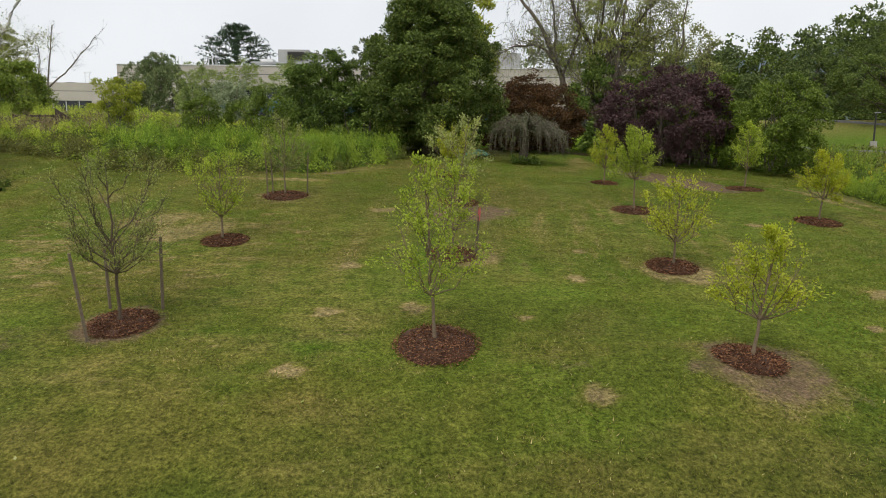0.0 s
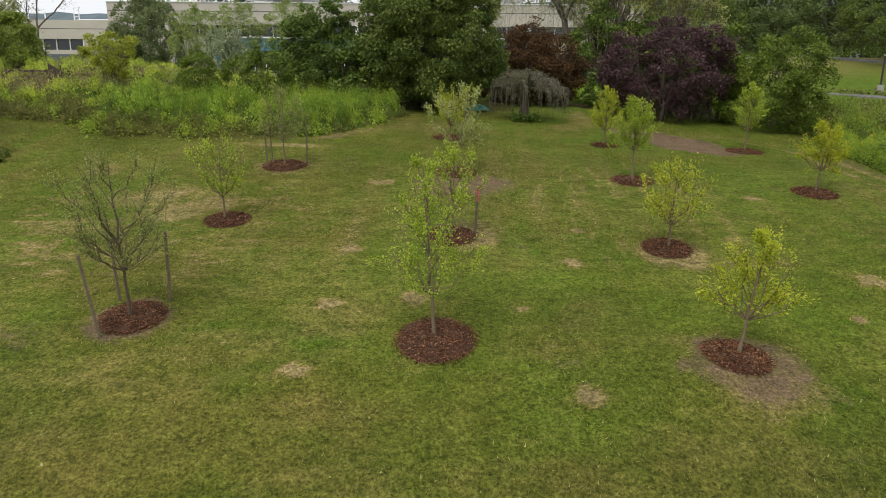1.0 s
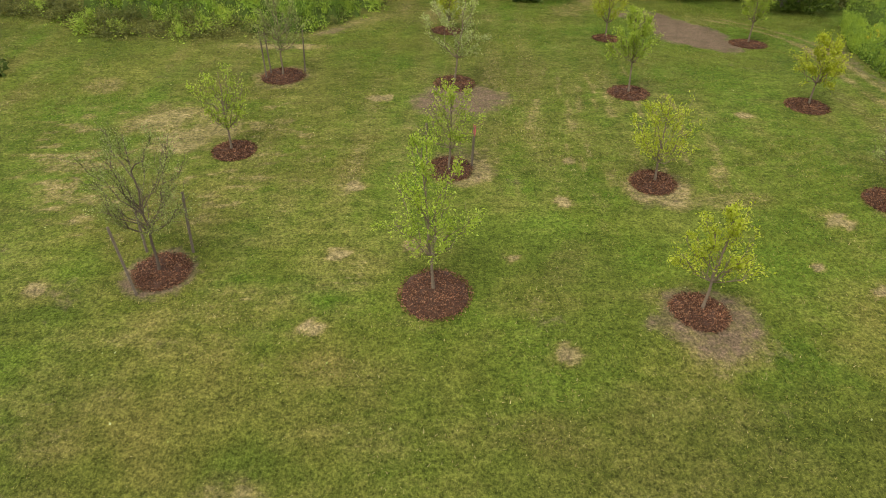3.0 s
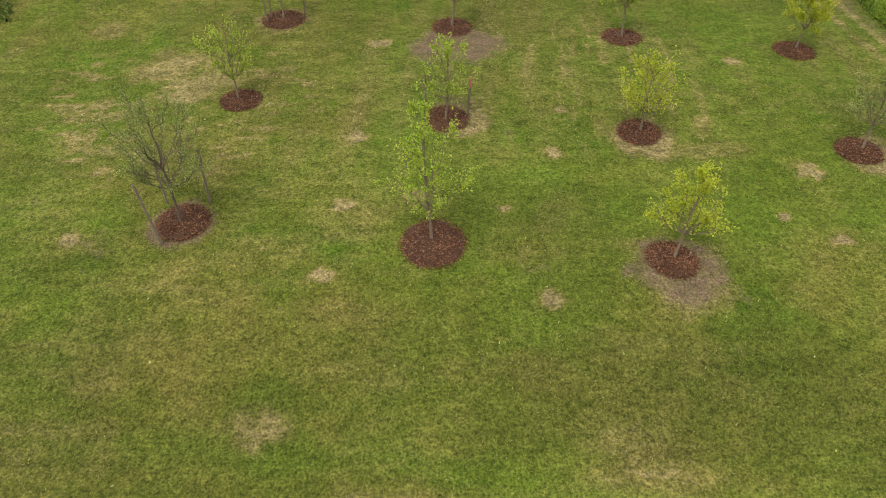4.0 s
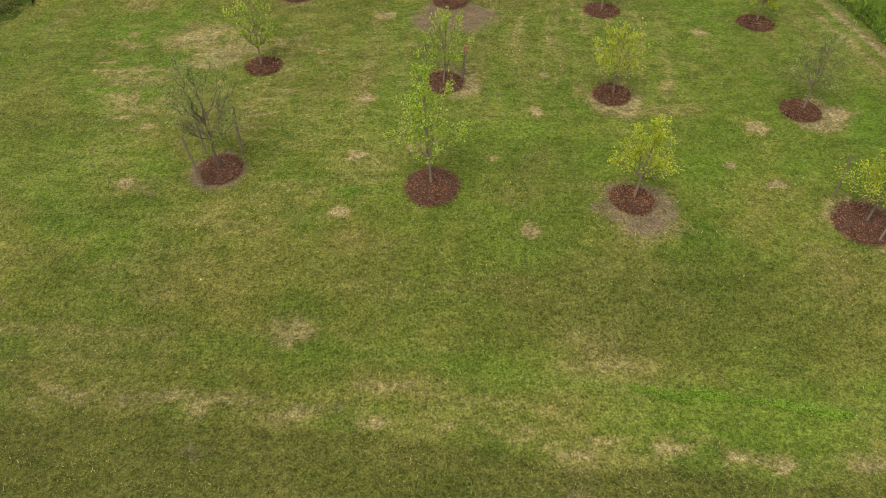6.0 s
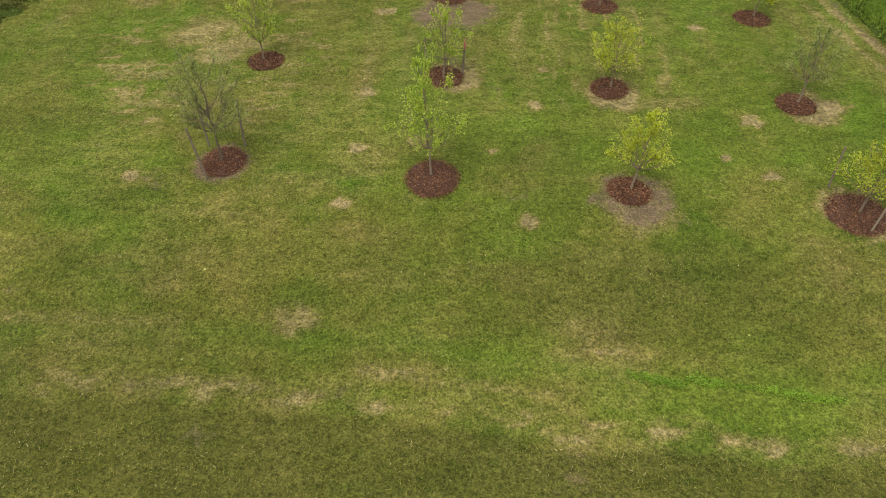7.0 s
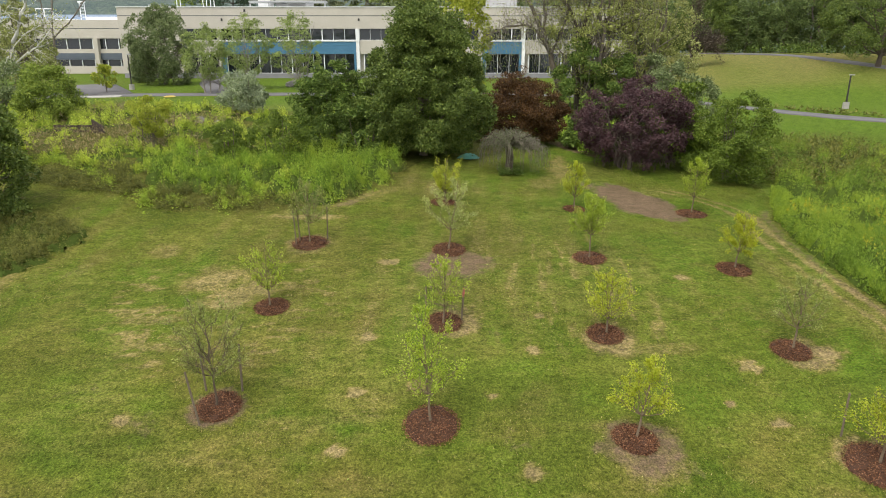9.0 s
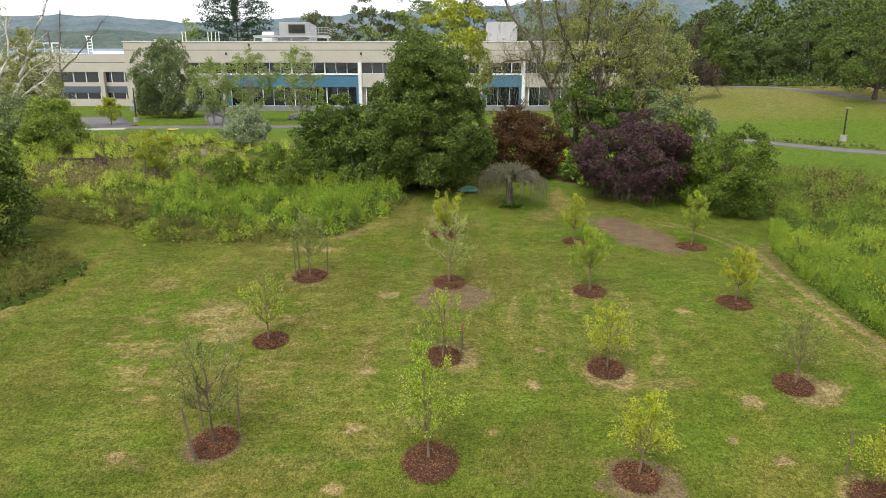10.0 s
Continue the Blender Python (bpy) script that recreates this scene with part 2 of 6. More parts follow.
def lawn_material():
    """Mown grass: green, parched, bare and lush ground, and painted shade below tall growth, as the lawn's own map
    says.
    """
    m, n, l, b = shader("mown_lawn")
    at = n.new("ShaderNodeAttribute")
    at.attribute_name = "wear_shade"
    sp = n.new("ShaderNodeSeparateColor")
    l.new(at.outputs["Color"], sp.inputs[0])
    def stretched(scale, sx, sy, detail, rough):
        t = noise_node(n, l, scale, detail, rough)
        mp = n.new("ShaderNodeMapping")
        mp.inputs["Scale"].default_value = (sx, sy, 1.0)
        l.new(t.inputs["Vector"].links[0].from_socket, mp.inputs["Vector"])
        l.new(mp.outputs[0], t.inputs["Vector"])
        return t

    slow, mid = noise_node(n, l, 0.32, 5.0, 0.55), noise_node(n, l, 3.2, 5.0, 0.7)
    streak, dash = stretched(2.6, 0.55, 1.0, 5.0, 0.7), stretched(8.0, 0.5, 1.0, 3.0, 0.65)
    clump, fine, grain = noise_node(n, l, 7.5, 3.0, 0.6), noise_node(n, l, 17.0, 2.5, 0.65), noise_node(n, l, 42.0, 2.0, 0.7)
    hue = ramp_node(n, l, slow.outputs["Fac"], [(0.35, (0.071, 0.108, 0.011)), (0.5, (0.109, 0.122, 0.018)), (0.66, (0.152, 0.137, 0.03))])
    tone = ramp_node(n, l, streak.outputs["Fac"], [(0.3, (0.71, 0.74, 0.68)), (0.5, (0.99, 0.99, 0.99)), (0.7, (1.29, 1.25, 1.32))])
    tuft = ramp_node(n, l, clump.outputs["Fac"], [(0.28, (0.52, 0.55, 0.52)), (0.5, (0.99, 0.99, 0.99)), (0.7, (1.27, 1.25, 1.24))])
    blade = ramp_node(n, l, fine.outputs["Fac"], [(0.3, (0.44, 0.47, 0.42)), (0.5, (0.98, 0.98, 0.98)), (0.68, (1.52, 1.48, 1.52))])
    speck = ramp_node(n, l, grain.outputs["Fac"], [(0.3, (0.72, 0.75, 0.68)), (0.5, (0.99, 0.99, 0.99)), (0.7, (1.3, 1.26, 1.36))])
    grain_only = mix_node(n, l, 1.0, blade.outputs[0], speck.outputs[0], "MULTIPLY")
    shade = mix_node(n, l, 1.0, mix_node(n, l, 1.0, tone.outputs[0], tuft.outputs[0], "MULTIPLY"), grain_only, "MULTIPLY")

    def broken(channel, source=mid, lo=0.98, hi=1.4, gain=1.5):
        add = n.new("ShaderNodeMath")
        add.operation = "MULTIPLY_ADD"
        l.new(source.outputs["Fac"], add.inputs[0])
        add.inputs[1].default_value = gain
        l.new(sp.outputs[channel], add.inputs[2])
        r = n.new("ShaderNodeMapRange")
        r.inputs["From Min"].default_value, r.inputs["From Max"].default_value = lo, hi
        l.new(add.outputs[0], r.inputs["Value"])
        return r.outputs[0]

    c = mix_node(n, l, broken("Blue", slow, 0.5, 1.4, 0.7), hue.outputs[0], (0.084, 0.138, 0.012))
    c = mix_node(n, l, broken("Red", streak, 0.46, 1.15, 0.7), c, (0.178, 0.140, 0.046))
    c = mix_node(n, l, broken("Red", dash, 0.98, 1.3, 1.15), c, (0.25, 0.2, 0.085))
    # Alpha: deeper-coloured grass, and the shade painted below the tall growth.
    c = mix_node(n, l, at.outputs["Alpha"], c, (0.066, 0.066, 0.013))
    c = mix_node(n, l, 1.0, c, shade, "MULTIPLY")
    bare = mix_node(n, l, 1.0, (0.134, 0.094, 0.057), mix_node(n, l, 1.0, tone.outputs[0], grain_only, "MULTIPLY"), "MULTIPLY")
    c = mix_node(n, l, broken("Green", mid, 1.0, 1.6), c, bare)
    l.new(c, b.inputs["Base Color"])
    b.inputs["Roughness"].default_value, b.inputs["Specular IOR Level"].default_value = 0.95, 0.1
    rise = n.new("ShaderNodeMath")
    rise.operation = "MULTIPLY_ADD"
    l.new(clump.outputs["Fac"], rise.inputs[0])
    rise.inputs[1].default_value = 2.2
    l.new(fine.outputs["Fac"], rise.inputs[2])
    bump_on(n, l, b, rise.outputs[0], 0.8, 0.055)
    return m


LAWN = lawn_material()
BLADE = leaf_mat("grass_blade", (0.1, 0.128, 0.013), (0.16, 0.182, 0.023), (0.25, 0.25, 0.052), 0.4, 0.5, 0.7)
STRAW = leaf_mat("straw_blade", (0.17, 0.14, 0.045), (0.3, 0.25, 0.09), (0.46, 0.40, 0.18), 0.2, 0.5, 0.8)
# Shade among stems and lower leaves, put into one dark colour.
SHADE_SHEET = rough_mat("dark_shade_sheet", (0.03, 0.046, 0.009), (0.07, 0.1, 0.018), 5, 22, 0.95, 0.5, 0.06)
SHADE_SHEET.node_tree.nodes["Principled BSDF"].inputs["Specular IOR Level"].default_value = 0.05
CLOVER = leaf_mat("clover_leaf", (0.09, 0.16, 0.012), (0.14, 0.24, 0.016), (0.21, 0.32, 0.035))

# ---- mesh helpers ----
rng = np.random.default_rng(11)


def quick_mesh(name, v, f, mat, parent=None, smooth=False):
    """A mesh object from arrays of vertices and equal-sided faces."""
    v, f = np.asarray(v, float), np.asarray(f, int)
    me = bpy.data.meshes.new(name)
    me.vertices.add(len(v))
    me.vertices.foreach_set("co", v.ravel())
    k = f.shape[1]
    me.loops.add(f.size)
    me.loops.foreach_set("vertex_index", f.ravel())
    me.polygons.add(len(f))
    me.polygons.foreach_set("loop_start", np.arange(len(f)) * k)
    me.update(calc_edges=True)
    if smooth:
        me.shade_smooth()
    me.materials.append(mat)
    ob = new(name, me)
    ob.parent = parent
    return ob


def part(name, bm, material, parent, label="", smooth=False):
    me = bpy.data.meshes.new(name)
    bm.to_mesh(me)
    bm.free()
    if smooth:
        me.shade_smooth()
    me.materials.append(material)
    ob = new(name, me)
    ob.parent = parent
    return tagged(ob, label)


def thing(name, at, label, category, group="", kind=""):
    """An empty at a thing's base, to hold its parts."""
    e = new(name)
    e.location = at
    e.empty_display_size = 0.2
    return tagged(e, label, category, group, kind)


def box(bm, x0, x1, y0, y1, z0, z1, bevel=0.0):
    r = bmesh.ops.create_cube(bm, size=1, matrix=Matrix.Translation(((x0 + x1) / 2, (y0 + y1) / 2, (z0 + z1) / 2)) @ Matrix.Diagonal((x1 - x0, y1 - y0, z1 - z0, 1)))
    if bevel:
        edges = list({e for w in r["verts"] for e in w.link_edges})
        bmesh.ops.bevel(bm, geom=edges, offset=bevel, segments=1, affect="EDGES")
    return bm


def boxed(name, dims, mat, parent, label="", bevel=0.0):
    return part(name, box(bmesh.new(), *dims, bevel), mat, parent, label)


class Tubes:
    """Collects tapered tubes along bent lines into one mesh."""

    def __init__(self, sides=5):
        self.v, self.f, self.n, self.sides = [], [], 0, sides

    def add(self, pts, radii):
        pts = np.asarray(pts, float)
        s = self.sides
        d = np.gradient(pts, axis=0)
        d /= np.linalg.norm(d, axis=1)[:, None] + 1e-9
        ref = np.where(np.abs(d[:, 2:3]) > 0.9, [[1.0, 0, 0]], [[0, 0, 1.0]])
        a = np.cross(d, ref)
        a /= np.linalg.norm(a, axis=1)[:, None] + 1e-9
        b = np.cross(d, a)
        ang = np.arange(s) * 2 * math.pi / s
        ring = a[:, None] * np.cos(ang)[None, :, None] + b[:, None] * np.sin(ang)[None, :, None]
        v = pts[:, None] + ring * np.asarray(radii)[:, None, None]
        k = len(pts)
        i, j = np.meshgrid(np.arange(k - 1), np.arange(s), indexing="ij")
        q = np.stack([i * s + j, i * s + (j + 1) % s, (i + 1) * s + (j + 1) % s, (i + 1) * s + j], -1).reshape(-1, 4)
        self.v.append(v.reshape(-1, 3))
        self.f.append(q + self.n)
        self.n += k * s

    def mesh(self, name, mat, parent):
        return quick_mesh(name, np.concatenate(self.v), np.concatenate(self.f), mat, parent, True)


def unit(v):
    return v / (np.linalg.norm(v, axis=-1, keepdims=True) + 1e-9)


def leaves(name, at, axis, size, mat, parent, slim=0.5, fold=0.15, flat=1.1, face=(0, 0, 1)):
    """Leaves as folded rhombs: at their stems, pointing along axis and turned to face, each of its own size and twist."""
    at, axis = np.asarray(at), unit(np.asarray(axis))
    k = len(at)
    side = unit(np.cross(axis, rng.normal(size=(k, 3)) * 0.6 + flat * np.asarray(face)))
    up = np.cross(side, axis)
    s = np.asarray(size).reshape(-1, 1) * np.ones((k, 1))
    mid = at + axis * s * 0.5 - up * s * fold
    v = np.stack([at, mid + side * s * slim * 0.5 + up * s * fold, at + axis * s, mid - side * s * slim * 0.5 + up * s * fold], 1).reshape(-1, 3)
    i = np.arange(k)[:, None] * 4
    f = np.concatenate([i + [[0, 1, 2]], i + [[0, 2, 3]]])
    return quick_mesh(name, v, f, mat, parent)


# ---- the lie of the land ----
SLOPE_Y = np.array([-60, 5, 9, 11, 14.4, 19, 25, 32, 40, 55, 75, 112, 160, 400, 4000.0])
SLOPE_Z = np.array([-7, -2.5, -1.75, -0.85, 0, 0.88, 2.0, 2.9, 3.85, 5.3, 6.8, 8.2, 9.2, 9.5, 9.5])
SLOPE_D = np.gradient(SLOPE_Z, SLOPE_Y)
SLOPE_D[1:-1] = (SLOPE_Z[2:] - SLOPE_Z[:-2]) / (SLOPE_Y[2:] - SLOPE_Y[:-2])


def ease(a, b, x):
    u = np.clip((x - a) / (b - a), 0, 1)
    return u * u * (3 - 2 * u)


def ground_z(x, y):
    x, y = np.asarray(x, float), np.clip(np.asarray(y, float), -60, 4000)
    i = np.clip(np.searchsorted(SLOPE_Y, y, "right") - 1, 0, len(SLOPE_Y) - 2)
    h = SLOPE_Y[i + 1] - SLOPE_Y[i]
    u = (y - SLOPE_Y[i]) / h
    z = (2 * u**3 - 3 * u * u + 1) * SLOPE_Z[i] + (u**3 - 2 * u * u + u) * h * SLOPE_D[i]
    z = z + (-2 * u**3 + 3 * u * u) * SLOPE_Z[i + 1] + (u**3 - u * u) * h * SLOPE_D[i + 1]
    k = np.clip(np.where(x > -4, 0.2 - 0.03 * x, 0.32 - 0.045 * (x + 4)), -0.9, 1.3)
    z = z + 0.7 * ease(34, 46, y) * ease(8, 22, -x) * (1 - ease(52, 75, y))
    z = z + 0.27 * np.exp(-(((x - 4.8) / 2.6) ** 2) - ((y - 13.0) / 1.6) ** 2)
    z = z - 0.17 * np.exp(-(((x - 14.5) / 3.0) ** 2) - ((y - 24.0) / 2.2) ** 2)
    z = z - 0.5 * ease(24, 42, x) * ease(52, 66, y) * (1 - ease(76, 90, y))
    return z + k * ease(22, 34, y) * (1 - ease(50, 75, y)) + ease(25, 55, x) * ease(74, 120, y) * 4.0


def gz(x, y):
    return float(ground_z(x, y))


def lattice(i, j, seed):
    h = (i.astype(np.int64) * 374761393 + j.astype(np.int64) * 668265263 + seed * 974634777) & 0x7FFFFFFF
    h = (h ^ (h >> 13)) * 1274126177 & 0x7FFFFFFF
    return ((h ^ (h >> 16)) & 0xFFFF) / 65535.0


def vnoise(x, y, scale, seed=0, octaves=3):
    """Smooth value noise, 0 to 1."""
    total, amp, norm = 0.0, 1.0, 0.0
    for o in range(octaves):
        px, py = np.asarray(x) / scale * 2**o, np.asarray(y) / scale * 2**o
        i, j = np.floor(px), np.floor(py)
        u, v = px - i, py - j
        u, v = u * u * (3 - 2 * u), v * v * (3 - 2 * v)
        a, b = lattice(i, j, seed + o), lattice(i + 1, j, seed + o)
        c, d = lattice(i, j + 1, seed + o), lattice(i + 1, j + 1, seed + o)
        total = total + amp * ((a * (1 - u) + b * u) * (1 - v) + (c * (1 - u) + d * u) * v)
        norm += amp
        amp *= 0.5
    return total / norm


def spot(x, y, cx, cy, rx, ry=None, turn=0.0, edge=0.5, seed=3, rag=0.5):
    """A ragged patch: 1 inside, fading to 0 round its rim."""
    ry = ry or rx
    c, s = math.cos(radians(turn)), math.sin(radians(turn))
    u, v = ((x - cx) * c + (y - cy) * s) / rx, (-(x - cx) * s + (y - cy) * c) / ry
    d = np.sqrt(u * u + v * v) + (vnoise(x, y, max(0.25, 0.6 * min(rx, ry)), seed) - 0.5) * 2 * rag
    return 1 - ease(1 - edge, 1 + edge, d)


# young trees: name of look, place, height, crown base, crown width, leaves, leaf look, lean
MEADOW_EDGE = [(-60, 34), (-23.3, 33.2), (-21.9, 32.8), (-18.3, 32.0), (-14.2, 29.7), (-11.5, 30.3), (-8.4, 30.6), (-5.5, 31.9), (-2.7, 37.2), (-1.2, 41.0), (1.0, 46.5)]
RIGHT_EDGE = [(10, 19.8), (18.0, 19.3), (20.7, 18.7), (23.0, 18.35), (25.0, 18.2), (28.0, 18.3), (31.2, 18.85), (33.7, 19.9), (36.1, 21.0), (40, 23.5)]


def meadow_front(x):
    """How far back the tall growth begins, left of the lawn's top."""
    e = np.array(MEADOW_EDGE, float)
    return np.interp(x, e[:, 0], e[:, 1])


def right_front(y):
    """How far to the right the tall growth begins."""
    e = np.array(RIGHT_EDGE, float)
    return np.interp(y, e[:, 0], e[:, 1])


def wear_shade_map(x, y):
    across = vnoise(x * 0.3, y + 0.03 * x, 0.7, 51) * (1 - ease(14, 19, y)) + vnoise(x - 0.06 * (y - 20), y * 0.22, 0.7, 52) * ease(14, 19, y)
    dry = 0.14 + 0.5 * (vnoise(x, y, 4.5, 21, 2) - 0.5) + 0.16 * (vnoise(x, y, 0.9, 5) - 0.5) + (0.5 - 0.2 * ease(14, 19, y)) * (across - 0.5)
    dry = np.clip(dry - 0.07 * ease(3, 7, x) * ease(10, 15, y), 0, 0.5)
    soil = np.clip((vnoise(x, y, 1.2, 9, 4) - 0.66) * 2.0, 0, 0.4)
    lush = np.clip(0.16 + (vnoise(x, y, 3.0, 14, 4) - 0.5) * 1.7 - 0.4 * (across - 0.5), 0, 0.6)
    mown = ease(16, 20, y) * (1 - ease(36, 42, y))
    stripe = 0.5 + 0.5 * np.sin((x - 0.06 * (y - 20)) * 2 * math.pi / 1.5)
    dry += mown * 0.24 * stripe * vnoise(x, y, 4, 2)
    lush = np.clip(lush + 0.12 * mown + 0.44 * ease(11, 17, y) * (0.45 + 0.55 * ease(-6, 5, x)) * (1 - ease(50, 56, y)), 0, 1)
    for cx, cy, rx, ry, turn, a in (
        (-9.6, 23.2, 1.7, 1.2, 20, 0.6), (-8.4, 21.9, 1.8, 0.9, 35, 0.66), (-12.8, 25.9, 0.9, 0.7, 0, 0.5), (-3.75, 9.28, 0.9, 0.55, 0, 0.6),
        (-4.6, 33.0, 3.0, 0.45, 50, 0.5), (-3.0, 34.5, 3.5, 0.6, 52, 0.4), (8.5, 40.8, 3.8, 0.8, 82, 0.5), (-7.0, 30.0, 2.6, 0.4, 5, 0.6), (-7.8, 10.4, 0.8, 0.5, 0, 0.4),
        (7.0, 37.2, 2.2, 1.1, 60, 0.45), (3.4, 15.3, 1.3, 0.5, 60, 0.3), (-11.2, 20.2, 2.2, 0.35, 10, 0.5), (-10.6, 18.4, 1.8, 0.3, -8, 0.5), (8.6, 18.2, 1.6, 0.5, 10, 0.45)):
        dry = np.maximum(dry, a * spot(x, y, cx, cy, rx, ry, turn))
    scalped = spot(x, y, -9.0, 20.3, 4.6, 4.2, 0, 0.5, 22, 0.5) + 0.55 * mown * (1 - ease(24, 30, y))
    fleck = ease(0.56, 0.68, vnoise(x * 0.5 + 0.1 * y, y * 1.25, 0.3, 71, 3))
    dry = np.maximum(dry, np.clip(scalped, 0, 1) * (0.18 + 0.38 * fleck))
    comb = ease(0.54, 0.68, vnoise(x - 0.1 * (y - 20), y * 0.16, 0.26, 72, 3)) * mown * ease(-1, 2, x) * (1 - ease(9, 11, x)) * (1 - ease(27, 32, y))
    dry = np.maximum(dry, 0.5 * comb)
    edge = np.abs(np.abs(x - np.interp(y, [15, 21.6, 23.5, 25.3, 28.4, 31.8, 33.4, 35, 37], [19.2, 17.75, 17.45, 17.1, 17.15, 17.6, 17.1, 15.9, 13.5])) - 0.45) + (vnoise(x, y, 1.0, 8) - 0.5) * 0.5
    dry = np.maximum(dry, 0.58 * (1 - ease(0.05, 0.45, edge)) * (1 - ease(35.5, 38, y)) * (0.5 + vnoise(x, y, 1.5, 61)))
    foot = x - right_front(y) + 0.35 + (vnoise(x, y, 0.8, 18) - 0.5) * 0.5
    soil = np.maximum(soil, 0.5 * (1 - ease(0.1, 0.35, np.abs(foot))) * (y < 33))
    wob = (vnoise(x, y, 1.4, 17) - 0.5) * 0.7
    bank = y - np.interp(x, [-8, -4, -0.9, 2.1, 5.8, 12], [9.0, 8.9, 8.56, 8.04, 7.52, 6.8]) + wob * 0.6
    verge = y - np.interp(x, [-16, -10.6, -6.8, -2.3, 1.3, 4.1, 8, 14], [7.7, 7.53, 7.35, 7.0, 6.5, 6.03, 5.64, 5.2]) + wob * 0.7
    lush = np.maximum(lush, 0.7 * np.exp(-((bank / 0.45) ** 2)))
    dry = np.maximum(dry, (0.24 + 0.42 * ease(0.4, 0.68, vnoise(x * 0.6, y * 1.2, 0.5, 33))) * np.exp(-((verge / 0.55) ** 2)))
    dry = np.maximum(dry, 0.45 * np.exp(-(((y - 9.4 + 0.04 * (x + 11)) / 0.3) ** 2)) * (x < -7))
    dry = np.maximum(dry, 0.5 * np.exp(-(((verge - 0.85) / 0.3) ** 2)) * ease(-3.2, -1.5, x) * (1 - ease(2.5, 4.5, x)) * (0.4 + vnoise(x, y, 0.6, 35)))
    lush = np.where(verge < -0.4, lush * 0.5, lush)
    lush = np.maximum(lush, 0.45 * spot(x, y, 7.5, 9.9, 5.5, 1.3, -4, 0.6, 31, 0.5))
    for cx, cy, r in ((-2.86, 13.2, 0.27), (2.98, 12.25, 0.25), (-2.58, 15.75, 0.24), (-2.5, 19.0, 0.3), (-9.9, 14.4, 0.27), (-2.1, 24.95, 0.36), (11.16, 23.6, 0.28), (3.78, 18.1, 0.26), (4.27, 20.5, 0.24),
                      (11.41, 17.2, 0.34), (11.09, 14.28, 0.3), (14.7, 17.9, 0.5), (-0.6, 16.0, 0.3), (9.9, 15.2, 0.2), (2.1, 15.6, 0.18)):
        soil = np.maximum(soil, 0.4 * spot(x, y, cx, cy, r, r * 0.8, 0, 0.55))
        dry = np.maximum(dry, 0.85 * spot(x, y, cx, cy, r * 1.15, r * 0.95, 0, 0.6, 3, 0.9))
    soil = np.maximum(soil, 0.85 * spot(x, y, 0.95, 24.7, 1.75, 1.5, 0, 0.35, 4, 0.35))
    soil = np.maximum(soil, 0.95 * spot(x, y, 11.95, 33.9, 3.7, 1.75, -62, 0.25, 6, 0.3))
    soil = np.maximum(soil, 0.85 * spot(x, y, 10.6, 47.3, 3.0, 0.9, 118, 0.4, 6, 0.4))
    soil = np.maximum(soil, 0.6 * spot(x, y, -4.9, 32.3, 1.0, 0.35, 45, 0.5, 6, 0.5))
    soil = np.maximum(soil, 0.72 * spot(x, y, 6.4, 13.05, 1.3, 1.2, 10, 0.35, 7, 0.4))
    for cx, cy, r in ((6.85, 18.85, 1.15), (-6.15, 26.7, 1.05), (13.72, 17.9, 0.98), (0.9, 20.0, 1.1), (13.25, 12.6, 1.05)):
        soil = np.maximum(soil, 0.42 * spot(x, y, cx, cy, r, r, 0, 0.28, 12, 0.45))
        dry = np.maximum(dry, 0.6 * spot(x, y, cx, cy, r * 1.04, r * 1.04, 0, 0.25, 12, 0.45))
    soil = np.maximum(soil, 0.75 * spot(x, y, -7.03, 15.0, 0.95, 0.95, 0, 0.2, 12, 0.25))
    dry = np.maximum(dry, 0.5 * spot(x, y, 6.42, 13.0, 1.4, 1.3, 10, 0.35, 7, 0.45))
    lush = np.maximum(lush, 0.85 * spot(x, y, -2.7, 14.0, 0.45, 0.35, 0, 0.5))
    tall = np.maximum(ease(-0.3, 0.6, y - meadow_front(x)) * (x < 1.0), ease(-0.3, 0.6, x - right_front(y)) * (y < 52))
    dry = np.maximum(dry, 0.35 * tall * (vnoise(x, y, 6, 2)))
    park = ease(55, 62, y)
    lush, dry = lush * (1 - park) + park * (0.75 + 0.3 * vnoise(x, y, 9, 5)), dry * (1 - park) + park * np.clip(0.7 * (vnoise(x, y, 16, 4) - 0.48) + 0.42 * ease(74, 92, y) * ease(24, 34, x), 0, 0.5)
    soil = soil * (1 - park)
    dry = np.maximum(dry, 0.42 * spot(x, y, 54, 93, 10, 5, -15, 0.7, 44, 0.7))
    lush = np.maximum(lush, 0.95 * spot(x, y, 42, 97, 10, 12, 0, 0.7, 45, 0.6))
    lower = ease(46, 50, y) * (1 - ease(62, 70, y + 0.3 * (x - 40))) * ease(20, 28, x)
    lush, dry = np.maximum(lush, 1.0 * lower), dry * (1 - 0.7 * lower)
    deep = np.maximum(0.95 * (1 - ease(-0.65, -0.2, verge)) * (0.6 + 0.4 * vnoise(x, y, 2.0, 91)), 0.6 * spot(x, y, 6.5, 9.8, 7.0, 1.7, -4, 0.6, 31, 0.5))
    deep = np.maximum(deep, 0.4 * spot(x, y, -4.5, 10.0, 6.5, 2.2, 0, 0.7, 36, 0.8))
    deep = np.maximum(deep, 0.5 * spot(x, y, -8.0, 9.0, 6.0, 2.6, -4, 0.7, 34, 0.7))
    deep = np.maximum(deep, 0.34 * ease(0.5, 0.75, vnoise(x * 0.6, y, 2.2, 92)))
    deep = np.maximum(deep, 0.36 * mown * ease(0.55, 0.7, vnoise(x * 0.55 - 0.1 * y, y * 1.2, 0.42, 93)))
